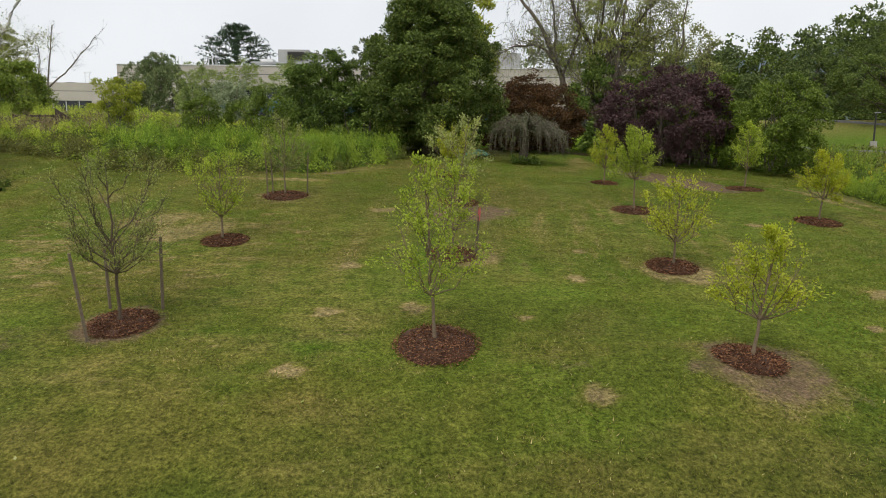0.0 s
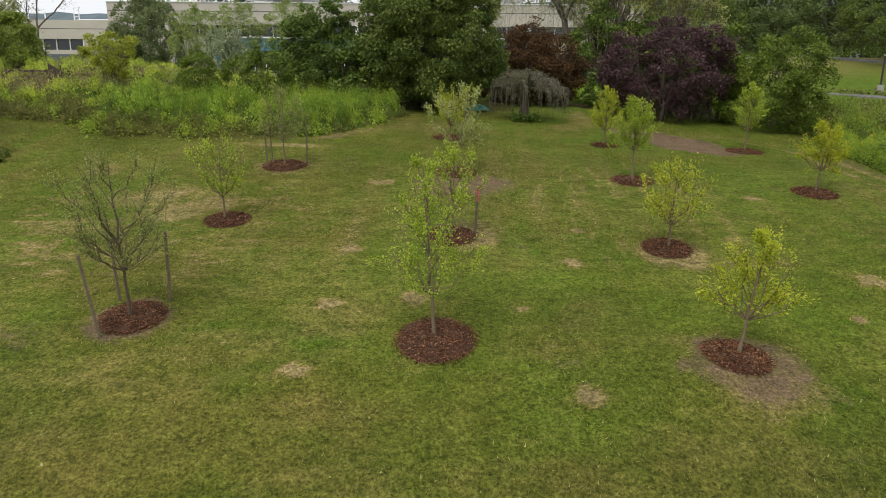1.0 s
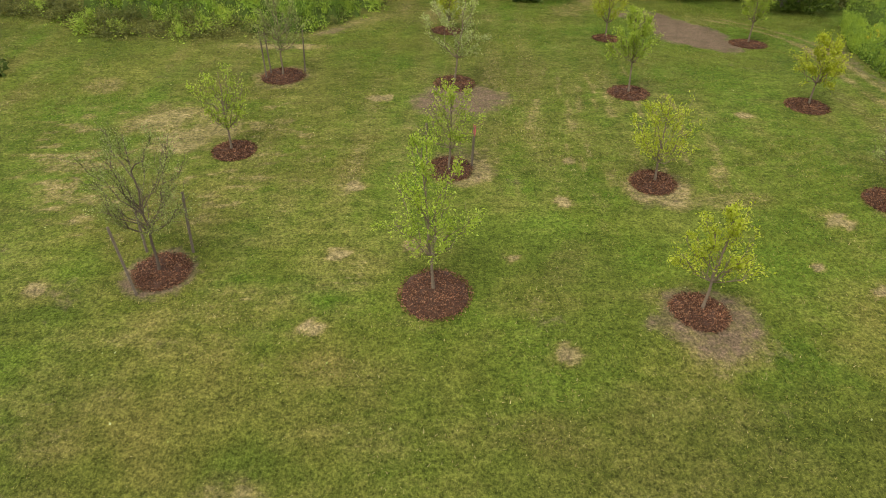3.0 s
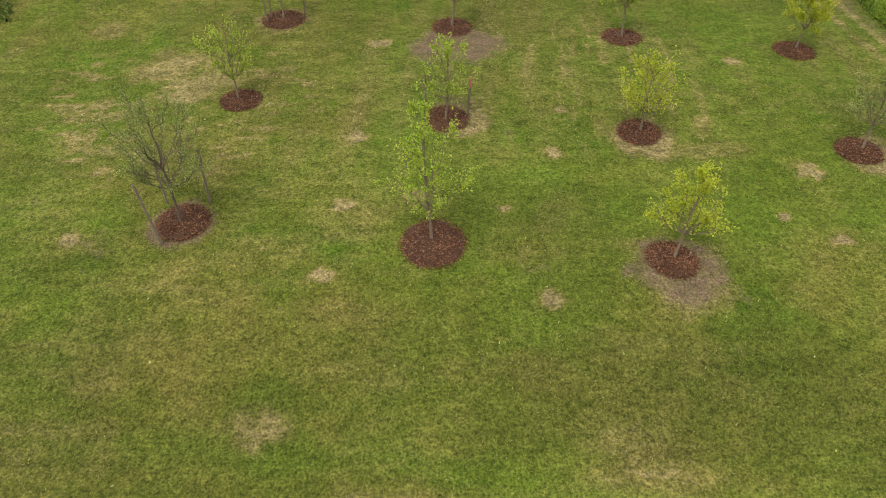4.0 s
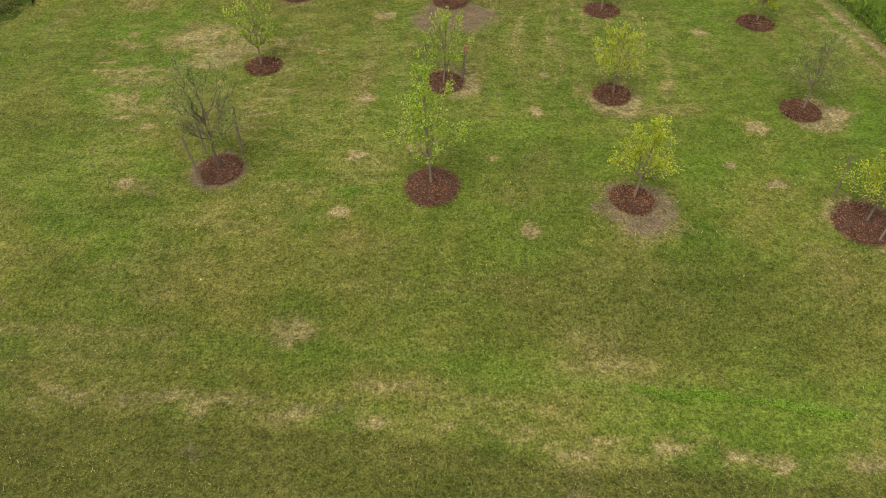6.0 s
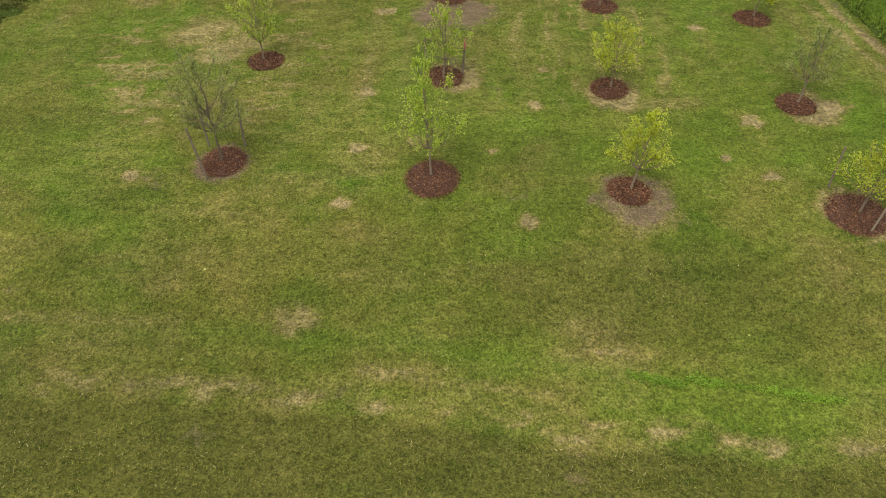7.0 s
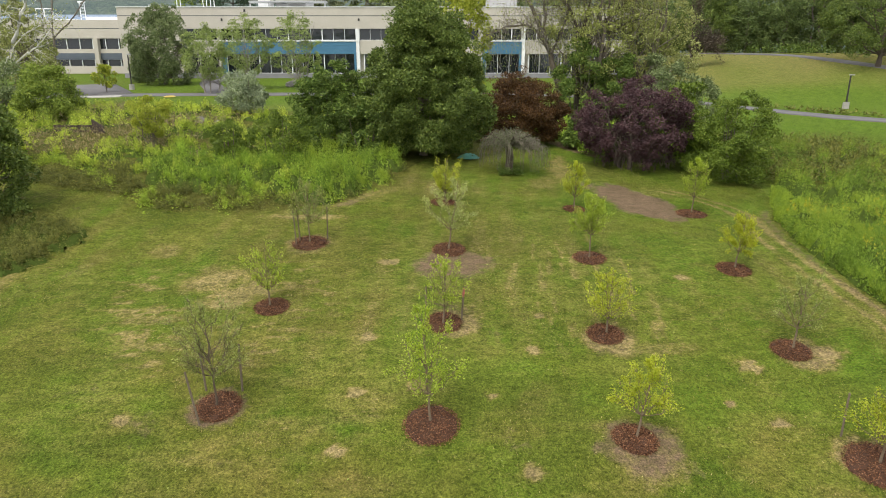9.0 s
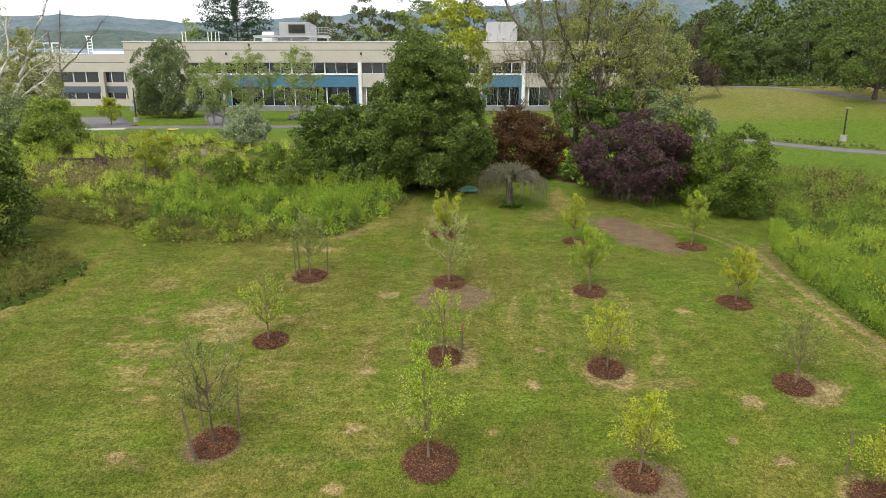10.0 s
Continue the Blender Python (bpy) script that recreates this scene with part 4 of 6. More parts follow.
for _ in range(150):
    sa, sr = rng.random() * 2 * math.pi, 2.9 * math.sqrt(rng.uniform(0.05, 1))
    foot = np.array([math.cos(sa) * sr, math.sin(sa) * sr, rng.uniform(0.0, 0.5)])
    skirt.add(bend(foot, foot * np.array([0.75, 0.75, 1]) + rng.normal(size=3) * 0.3 + np.array([0, 0, rng.uniform(1.2, 2.1)]), 4, 0.08), np.linspace(0.02, 0.012, 4))
tagged(skirt.mesh("shade_twig", BARK_DARK, plum), "dark dead twigs standing for the shade under the crown", "", "", "stuff")
big_tree("shrub", 19.8, 39.8, 5.9, 6.8, LEAF["bright"], "rounded bright green shrub beside the plum tree", "shrub", DOME, 44000, 0.14, 190, 0.56, 0.0, limbs=16)
big_tree("shrub", 17.6, 43.6, 6.4, 4.6, LEAF["bright"], "tall bright green shrub behind the plum tree", "shrub", DOME, 10000, 0.22, 80, 0.65, 0.1, limbs=12)
big_tree("olive_tree", -41.3, 96.5, 11.8, 10.5, LEAF["olive"], "grey-green spreading tree before the office building", profile=DOME, count=46000, leaf=0.24, blobs=400, blob_r=0.62, low=0.03, trunk_r=0.22, limbs=60, droop=-0.5, squash=1.3)
for bx, by, bh, bw in ((-29.8, 82.5, 9.0, 6.4), (-26.4, 88.5, 10.4, 7.4), (-19.8, 88.6, 10.8, 7.6)):
    big_tree("birch_tree", bx, by, bh, bw, LEAF["birch"], "slender pale-stemmed tree with airy light green leaves", profile=OVAL, count=10000, leaf=0.21, blobs=170, blob_r=0.6, low=0.22, bark=BARK_GREY, trunk_r=0.1, limbs=36, stems=3, group="airy trees before the office")
big_tree("sapling", -43.2, 82.5, 3.9, 2.9, LEAF["gold"], "small fresh green tree beside the drive", profile=OVAL, count=1800, leaf=0.28, blobs=30, blob_r=0.5, low=0.25, trunk_r=0.06, limbs=8)
big_tree("shrub", -46.5, 103, 4.0, 6.0, LEAF["olive"], "dark shrub against the office wall", "shrub", DOME, 4500, 0.35, 50, 0.8, 0.03, limbs=8)
# Added shrub: a dark backing for the shaded gap below the plum's crown.
big_tree("shrub", 13.6, 46.6, 4.3, 8.0, LEAF["ivy"], "dark green thicket added as the shade below the plum tree", "shrub", DOME, 14000, 0.24, 120, 0.6, 0.02, limbs=8)
# the half-dead trees hung with vines
big_tree("willow_tree", 14.6, 60.0, 17.0, 9.0, LEAF["willow"], "tall thinning tree with vines up its trunk", profile=OVAL, count=17000, leaf=0.2, blobs=330, blob_r=0.75, low=0.1, trunk_r=0.32, limbs=80, stems=3)
big_tree("willow_tree", 19.8, 62.0, 15.5, 9.5, LEAF["willow_dull"], "tall thinning tree with yellow-green leaves", profile=DOME, count=19000, leaf=0.2, blobs=300, blob_r=0.75, low=0.05, trunk_r=0.28, limbs=70, stems=3, lean=(1.5, 0))
big_tree("willow_tree", 22.4, 66.0, 11.0, 5.6, LEAF["willow"], "grey thinning tree at the edge of the old group", profile=DOME, count=11000, leaf=0.2, blobs=180, blob_r=0.75, low=0.04, trunk_r=0.22, limbs=60, stems=3, lean=(0.6, 0))
big_tree("vine_thicket", 13.2, 57.5, 8.6, 4.6, LEAF["ivy"], "dark vines climbing the trunks of old trees", "shrub", OVAL, 15000, 0.22, 110, 0.6, 0.02, limbs=8)
big_tree("vine_thicket", 16.8, 57.8, 7.6, 4.6, LEAF["ivy"], "dark vines climbing the trunks of old trees", "shrub", OVAL, 13000, 0.22, 100, 0.6, 0.02, limbs=8)
big_tree("shrub", 20.8, 56.8, 7.2, 7.5, LEAF["olive"], "grey-green undergrowth below old trees", "shrub", DOME, 13000, 0.22, 110, 0.65, 0.02, limbs=8)
big_tree("shrub", 25.5, 60.5, 4.4, 5.5, LEAF["olive"], "grey-green bush on the park lawn's edge", "shrub", DOME, 9000, 0.22, 90, 0.6, 0.02, limbs=8)
big_tree("broadleaf_tree", 1.4, 66.0, 15.6, 10.5, LEAF["gold"], "tall yellow-green tree behind the large dark tree", profile=OVAL, count=9000, leaf=0.36, blobs=110, blob_r=0.95, low=0.15, trunk_r=0.26, limbs=26)
big_tree("broadleaf_tree", 68.3, 100.2, 17.5, 20.0, LEAF["oak"], "broad spreading tree beside the lane up the bank", profile=DOME, count=34000, leaf=0.3, blobs=380, blob_r=0.9, low=0.16, bark=BARK_DARK, trunk_r=0.34, limbs=30)
WOODS = "dark green woodland tree on the bank"
for row, (n_row, back, tall, first) in enumerate(((16, 0, 1.1, 52), (16, 12, 1.35, 47), (14, 28, 1.6, 46))):
    for k in range(n_row):
        wx, wy = first + k * 6.4 + rng.uniform(-1.8, 1.8), 150 - k * 4.2 + back + rng.uniform(-4, 4)
        wh = (9.8 + 1.05 * k) * tall * rng.uniform(0.85, 1.15)
        big_tree("broadleaf_tree", wx, wy, wh, min(wh * rng.uniform(0.75, 1.0), 14), LEAF[("wood", "oak", "wood", "wood", "wood")[(k + 2 * row) % 5]], WOODS, profile=DOME if k % 2 else OVAL, count=(11000, 5200, 3400)[row], leaf=(0.4, 0.66, 0.9)[row], blobs=230, blob_r=1.15, low=0.02, trunk_r=0.25, limbs=8, group="woodland on the bank")
for wx, wy, wh, ww, wm in ((-34, 178, 25, 11, "wood"), (-21, 190, 23, 16, "birch"), (-9, 172, 24, 14, "shrub"), (3, 172, 26, 15, "birch"), (17, 172, 24, 14, "wood"), (32, 165, 22, 14, "birch"), (-72, 195, 23, 22, "shrub"), (-30, 170, 24, 18, "grey"), (-18, 168, 26, 19, "grey"), (-5, 166, 28, 19, "olive"), (8, 164, 28, 19, "grey"), (22, 160, 27, 19, "olive"), (38, 156, 25, 18, "grey"), (46, 160, 20, 12, "wood")):
    big_tree("broadleaf_tree", wx, wy, wh, ww, LEAF[wm], "tall green tree standing behind the office building", profile=DOME, count=8500, leaf=0.66, blobs=150, blob_r=1.3, low=0.04, trunk_r=0.3, limbs=10, group="trees behind the office")


def pine(x, y, height, width):
    """A dark open pine: whorls of level limbs with needle tufts."""
    e = thing("pine_tree", (x, y, gz(x, y)), "tall dark green pine behind the office building", "tree")
    t, at, ax = Tubes(6), [], []
    t.add(bend((0, 0, -0.2), (0, 0, height), 8, 0.005), np.linspace(0.4, 0.04, 8))
    for k in range(15):
        h = height * (0.3 + 0.68 * k / 14)
        reach = width / 2 * (1 - ((k / 14) - 0.12) ** 2 * 0.95) * rng.uniform(0.75, 1.05)
        for j in range(6):
            a = k * 1.1 + j * 1.05 + rng.random() * 0.4
            limb = bend((0, 0, h), (math.cos(a) * reach, math.sin(a) * reach, h + reach * 0.14), 6, 0.04)
            t.add(limb, np.linspace(0.1, 0.02, 6))
            m = 170
            g = rng.uniform(0.25, 1, m)
            p = np.stack([np.interp(g * 5, np.arange(6), limb[:, q]) for q in range(3)], -1) + rng.normal(size=(m, 3)) * np.array([0.55, 0.55, 0.22])
            at.append(p)
            ax.append(rng.normal(size=(m, 3)) + np.array([math.cos(a), math.sin(a), 0.6]))
    t.mesh("trunk", BARK_DARK, e)
    leaves("crown", np.concatenate(at), np.concatenate(ax), rng.uniform(0.45, 0.9, sum(map(len, at))), LEAF["pine"], e, 0.4)


pine(-57.0, 185, 31.5, 27)


def limb_tree(name, x, y, limbs, bark, label, twigs=60, strands=0, strand_mat=None, leaf=None, leaf_size=0.2, count=0, twig_len=1.6, drop=2.2, category="tree"):
    """A tree of a few main limbs, each a bent line of (x, z) and its two radii, with twigs, hanging strands and thin leaves."""
    z0 = gz(x, y) - 0.1
    e = thing(name, (x, y, z0), label, category)
    t, h, lines = Tubes(6), Tubes(3), []
    for pts, r0, r1 in limbs:
        p = np.array([(a, y, b) for a, b in pts], float) - np.array([x, y, z0])
        s = np.linspace(0, len(p) - 1, 4 * len(p))
        c = np.stack([np.interp(s, np.arange(len(p)), p[:, k]) for k in range(3)], -1)
        for _ in range(2):
            c[1:-1] = 0.25 * c[:-2] + 0.5 * c[1:-1] + 0.25 * c[2:]
        c[:, 1] += np.linspace(0, 1, len(c)) * rng.normal() * 0.8
        c[1:-1] += rng.normal(size=(len(c) - 2, 3)) * 0.05
        t.add(c, np.linspace(r0, r1, len(c)))
        for _ in range(twigs):
            g = rng.uniform(0.3, 1.0)
            i = min(int(g * (len(c) - 1)), len(c) - 2)
            way = unit(c[i + 1] - c[i]) * 0.7 + rng.normal(size=3) * 0.7 + np.array([0, 0, 0.3])
            tw = bend(c[i], c[i] + unit(way) * twig_len * rng.uniform(0.35, 1.25), 5, 0.1)
            t.add(tw, np.linspace(max(0.03, r1 * 0.7), 0.01, 5))
            lines.append(tw)
            for _ in range(2):
                sub = bend(tw[rng.integers(1, 4)], tw[-1] + rng.normal(size=3) * twig_len * 0.4, 4, 0.1)
                t.add(sub, np.linspace(0.016, 0.007, 4))
                lines.append(sub)
    for _ in range(strands):
        q = lines[rng.integers(len(lines))][-1]
        u = np.linspace(0, 1, 5)[:, None]
        out = rng.normal(size=2) * 0.6
        ln = q + np.concatenate([out[None] * u**0.6, -drop * rng.uniform(0.4, 1.2) * u**1.6 + 0.25 * u], 1)
        h.add(ln, np.linspace(0.018, 0.007, 5))
        lines.append(ln)
    t.mesh("trunk", bark, e)
    if strands:
        tagged(h.mesh("hanging_twig", strand_mat, e), "thin drooping grey twigs", "", "", "stuff")
    if count:
        at = np.concatenate(lines)
        at = at[rng.integers(len(at), size=count)] + rng.normal(size=(count, 3)) * 0.22
        leaves("crown", at, rng.normal(size=(count, 3)), leaf_size * rng.uniform(0.6, 1.3, count), leaf, e)
    return e


limb_tree("dead_tree", 12.4, 60.0, [([(12.4, 5.4), (11.1, 10.9), (10.1, 13.5), (8.7, 16.3), (6.8, 18.6), (6.0, 20.5)], 0.34, 0.07), ([(10.6, 12.2), (8.9, 14.3), (6.7, 14.3), (4.6, 13.4)], 0.15, 0.04), ([(10.2, 13.3), (9.9, 16.5), (9.2, 20.0)], 0.14, 0.04), ([(10.8, 11.8), (12.2, 15.0), (12.0, 19.5)], 0.16, 0.04)], BARK, "half-dead tree with arching limbs and drooping grey twigs", 34, 520, BARK_GREY, LEAF["willow"], 0.17, 5000, 1.7, 2.4)
limb_tree("dead_tree", 13.6, 59.3, [([(13.4, 5.4), (13.3, 9.8), (13.0, 14.0), (11.4, 17.0), (10.6, 20.0)], 0.36, 0.07), ([(13.3, 10.5), (14.8, 14.0), (17.2, 16.3), (19.2, 19.0)], 0.22, 0.05), ([(13.1, 12.0), (14.0, 16.0), (13.8, 21.0)], 0.18, 0.04), ([(14.2, 12.5), (16.0, 14.0), (20.5, 15.5)], 0.14, 0.04)], BARK_DARK, "old thinning tree with dark limbs and grey twigs among vines", 40, 460, BARK_GREY, LEAF["willow"], 0.17, 9000, 1.9, 2.0)
limb_tree("crab_tree", 40.9, 107.0, [([(40.9, 9.4), (41.5, 12.0), (43.3, 13.2), (45.6, 13.0)], 0.3, 0.07), ([(41.5, 11.9), (42.2, 14.0), (43.4, 16.0)], 0.16, 0.05), ([(41.6, 12.2), (41.3, 16.9), (41.9, 20.5), (43.3, 23.6)], 0.11, 0.04), ([(41.9, 12.6), (44.2, 14.6), (46.0, 14.2)], 0.12, 0.04)], BARK_DARK, "small dark half-dead tree leaning on the grassy bank", 30, 0, None, LEAF["dead"], 0.26, 8000, 1.7)
limb_tree("dead_tree", -59.6, 100.0, [([(-59.6, 7.8), (-59.2, 12.0), (-58.6, 17.4), (-57.7, 23.5)], 0.2, 0.05), ([(-58.9, 14.6), (-56.0, 17.2), (-53.6, 20.0), (-51.8, 22.3)], 0.12, 0.035), ([(-59.4, 11.0), (-60.4, 15.5), (-60.2, 20.5)], 0.15, 0.04)], BARK, "dead leafless tree with upright dark limbs", 16, 0, None, None, 0.2, 0, 1.8)
limb_tree("birch_tree", -46.5, 62.0, [([(-46.5, 6.5), (-44.1, 8.9), (-41.9, 11.4), (-40.4, 15.2), (-38.4, 18.8), (-37.6, 20.8)], 0.26, 0.07), ([(-44.6, 8.2), (-43.0, 10.0), (-40.8, 11.4), (-39.1, 12.5), (-37.8, 14.0)], 0.14, 0.04), ([(-46.0, 7.0), (-44.6, 10.2), (-43.4, 12.7), (-42.1, 14.6), (-41.6, 18.5)], 0.2, 0.05), ([(-41.9, 11.4), (-41.0, 13.2), (-38.7, 14.6), (-37.4, 15.0)], 0.07, 0.02), ([(-43.6, 12.4), (-44.4, 15.0), (-43.6, 19.0)], 0.07, 0.02)], BARK_WHITE, "white-barked birch with leaning bare limbs and few leaves", 16, 60, BARK_GREY, LEAF["willow"], 0.2, 2600, 1.8, 1.4)
big_tree("broadleaf_tree", -49.5, 77, 12.3, 7.5, LEAF["willow_dull"], "thin brownish-green tree beside the drive", profile=OVAL, count=24000, leaf=0.22, blobs=200, blob_r=0.7, low=0.06, trunk_r=0.18, limbs=60, stems=4)


def weeping_tree(x, y, height, width):
    """A mound of leafy twigs on a stout dark stem, with bare grey twigs drooping round it."""
    e = thing("weeping_tree", (x, y, gz(x, y) - 0.05), "low weeping tree, green on top with drooping bare grey twigs", "tree")
    st = Tubes(8)
    st.add(bend((0, 0, -0.1), (0.08, 0, height * 0.72), 6, 0.04), np.linspace(0.3, 0.2, 6))
    t, lines = Tubes(3), []
    for k in range(330):
        a = rng.random() * 2 * math.pi
        out = math.sqrt(rng.uniform(0.08, 1)) * (1.0 + 0.16 * math.cos(a + 0.5))
        reach = width / 2 * out * rng.uniform(0.9, 1.05)
        s = np.linspace(0, 1, 8)
        crest = height * (1.0 - 0.26 * out**2) * rng.uniform(0.84, 1.04)
        fall = height * (0.1 + 0.42 * out) * rng.uniform(0.35, 1.45)
        z = height * 0.66 + (crest - height * 0.66) * np.sin(np.minimum(s * 1.8, 1) * math.pi / 2) - fall * np.clip((s - 0.5) * 2, 0, 1) ** 1.4
        rr = reach * np.sin(np.minimum(s * 1.2, 1) * math.pi / 2)
        line = np.stack([np.cos(a) * rr, np.sin(a) * rr, np.maximum(z, 0.5)], -1) + rng.normal(size=(8, 3)) * 0.05
        t.add(line, np.linspace(0.022, 0.006, 8))
        lines.append(line[2:6] if k % 4 else line[2:])
    for k in range(7):
        a = k * 0.9 + rng.random() * 0.4
        st.add(bend((0.05, 0, height * 0.62), (math.cos(a) * width * 0.3, math.sin(a) * width * 0.3, height * 0.88), 5, 0.06), np.linspace(0.11, 0.03, 5))
    tagged(t.mesh("drooping_twig", BARK, e), "bare grey drooping twigs", "", "", "stuff")
    st.mesh("trunk", BARK_DARK, e)
    at = np.concatenate(lines)
    at = at[rng.integers(len(at), size=9000)] + rng.normal(size=(9000, 3)) * 0.09
    leaves("crown", at, rng.normal(size=(9000, 3)) * 0.6 + np.array([0, 0, -0.2]), rng.uniform(0.06, 0.12, 9000), LEAF["grey"], e, 0.4)


weeping_tree(4.9, 39.4, 2.95, 4.8)


# ---- tall growth ----
def herbs(name, x, y, height, mat, per, leaf, label, spread=0.5, slim=0.28, category="tall weeds", low=0.12, clump=None):
    """Upright leafy stalks, a few leaves each, as one mass of growth; those of a clump face outward from its heart."""
    k = len(x)
    idx = np.repeat(np.arange(k), per)
    f = rng.uniform(low, 1.0, k * per)
    a = rng.random(k * per) * 2 * math.pi
    lean = rng.normal(size=(k, 2)) * 0.12
    at = np.stack([x[idx] + lean[idx, 0] * f * height[idx] + np.cos(a) * 0.03, y[idx] + lean[idx, 1] * f * height[idx], 0 * f], -1)
    at[:, 2] = ground_z(at[:, 0], at[:, 1]) + f * height[idx] * 0.86
    axis = np.stack([np.cos(a) * spread, np.sin(a) * spread, 0.25 + 0.9 * f**2], -1) + rng.normal(size=(k * per, 3)) * 0.18
    face = np.tile([0.0, 0.0, 1.0], (k * per, 1))
    if clump is not None:
        many = np.maximum(np.bincount(clump), 1)
        off = np.stack([q - (np.bincount(clump, q) / many)[clump] for q in (x, y)], -1)
        face[:, :2] = (off[idx] / 0.34) * (1.3 - 0.6 * f)[:, None]
        face = unit(face)
    ob = leaves(name, at, axis, leaf * (1.25 - 0.6 * f) * rng.uniform(0.7, 1.3, k * per), mat, None, slim, face=face)
    return tagged(ob, label, category, "", "stuff")


def scatter(n, x0, x1, y0, y1):
    return rng.uniform(x0, x1, n), rng.uniform(y0, y1, n)


def keep_where(x, y, m):
    return x[m], y[m]


def clumps(n, x0, x1, y0, y1, per, ok, tall, small=0.3, large=0.75):
    """Places of stalks that stand in clumps, with their heights: tall in a clump's heart, low at its rim."""
    cx, cy = scatter(n, x0, x1, y0, y1)
    cx, cy = keep_where(cx, cy, ok(cx, cy))
    i = np.repeat(np.arange(len(cx)), per)
    r = rng.uniform(small, large, len(cx))
    q = np.abs(rng.normal(size=len(i))) * 0.6
    a = rng.random(len(i)) * 2 * math.pi
    x, y = cx[i] + np.cos(a) * q * r[i], cy[i] + np.sin(a) * q * r[i]
    h = tall(cx, cy)[i] * np.clip(1.15 - 0.62 * q**1.4, 0.25, 1.2) * rng.uniform(0.85, 1.12, len(i))
    return x, y, h, i


def low_belt(x):
    """How deep the low brush runs in from the lawn's edge."""
    return 0.6 + 2.6 * (1 - ease(-12, -7, x))


def tan_patch(x, y):
    """Where the meadow is low and gone to seed."""
    return np.maximum(spot(x, y, -23.5, 41.0, 5.5, 2.4, 10, 0.5, 13, 0.5), spot(x, y, -20.0, 47.5, 4.0, 1.8, 20, 0.5, 15, 0.5))


def in_meadow(x, y):
    d = y - meadow_front(x)
    return (d > low_belt(x) * (0.6 + 0.8 * vnoise(x, y, 2.5, 3))) & (y < 58 - 5 * vnoise(x, y, 9, 6)) & ~((x > -3.2) & (y > 40.5)) & (rng.random(len(x)) < np.where(y < 46, 1.0, 0.6) * (1 - 0.6 * tan_patch(x, y)))


def meadow_height(x, y):
    h = 0.35 + 0.85 * vnoise(x, y, 3.0, 12) + 0.5 * rng.random(len(x)) + 0.5 * ease(-11, -6, x)
    return h * (0.55 + 0.45 * ease(0.4, 2.4, y - meadow_front(x) - low_belt(x))) * (1 - 0.45 * tan_patch(x, y)) * (1 - 0.15 * ease(46, 52, y))


wx_, wy_, hh_, ci = clumps(1150, -48, 1.0, 29, 60, 34, in_meadow, meadow_height, 0.4, 0.95)
deep = (vnoise(wx_, wy_, 5.0, 31) + 0.45 * ease(-12, -6, wx_) + 0.25 * lattice(ci, ci, 5) + 0.4 * (rng.random(len(wx_)) - 0.5)) > 0.78
herbs("meadow", wx_[~deep], wy_[~deep], hh_[~deep], LEAF["meadow"], 11, 0.16, "tall yellow-green meadow weeds beyond the mown lawn", 0.45, 0.3, low=0.12, clump=ci[~deep])
herbs("meadow", wx_[deep], wy_[deep], hh_[deep], LEAF["weed"], 13, 0.14, "fresh green weeds in the meadow", 0.4, 0.3, low=0.12, clump=ci[deep])


def in_stand(x, y):
    d = y - meadow_front(x)
    return (d > 0.5 + low_belt(x) * 0.8) & (d < 6.5 + 2 * vnoise(x, y, 2.0, 8)) & (x < -2.6) & (y < 41) & (vnoise(x, y, 2.2, 48) > 0.36)


def stand_height(x, y):
    return 1.0 + 0.55 * vnoise(x, y, 1.5, 49) + 0.35 * rng.random(len(x))


px_, py_, ph_, ci = clumps(270, -17, -2, 30, 42, 52, in_stand, stand_height, 0.35, 0.65)
fresh = lattice(ci, ci, 11) + 0.5 * (rng.random(len(px_)) - 0.5) > 0.45
STAND = (np.concatenate([px_, wx_]), np.concatenate([py_, wy_]), np.concatenate([ph_, hh_ * 0.85]))
herbs("meadow", px_[fresh], py_[fresh], ph_[fresh], LEAF["meadow_deep"], 14, 0.13, "tall fresh green stalks at the meadow's edge", 0.4, 0.3, low=0.12, clump=ci[fresh])
herbs("meadow", px_[~fresh], py_[~fresh], ph_[~fresh], LEAF["weed_deep"], 14, 0.13, "tall deep green stalks at the meadow's edge", 0.4, 0.3, low=0.12, clump=ci[~fresh])


def in_belt(x, y):
    d = y - meadow_front(x)
    return (d > 0.15) & (d < low_belt(x) * 1.35) & (x < -1.5)


def belt_height(x, y):
    return 0.25 + 0.45 * vnoise(x, y, 1.5, 18) + 0.3 * rng.random(len(x))


bxs, bys, bh, bi = clumps(1350, -40, -1.5, 29, 46, 50, in_belt, belt_height, 0.35, 0.8)
dull = vnoise(bxs, bys, 2.4, 23) + 0.3 * lattice(bi, bi, 9) > 0.66
herbs("brush", bxs[dull], bys[dull], bh[dull], LEAF["brush"], 6, 0.105, "low brownish brush along the lawn's edge", 0.9, 0.4, "brush", clump=bi[dull])
herbs("brush", bxs[~dull], bys[~dull], bh[~dull], LEAF["weed"], 6, 0.11, "low leafy green brush along the lawn's edge", 0.9, 0.45, "brush", clump=bi[~dull])
sxs, sys_ = scatter(17000, -40, -8, 33, 56)
on = ((tan_patch(sxs, sys_) > 0.3) | ((vnoise(sxs, sys_, 4, 77) > 0.58) & (rng.random(len(sxs)) < 0.4))) & (sys_ > meadow_front(sxs) + 2.5)
sxs, sys_ = keep_where(sxs, sys_, on)
herbs("seed_heads", sxs, sys_, rng.uniform(0.5, 1.1, len(sxs)), LEAF["seed"], 4, 0.14, "tan seed heads among the meadow weeds", 0.4, 0.4)
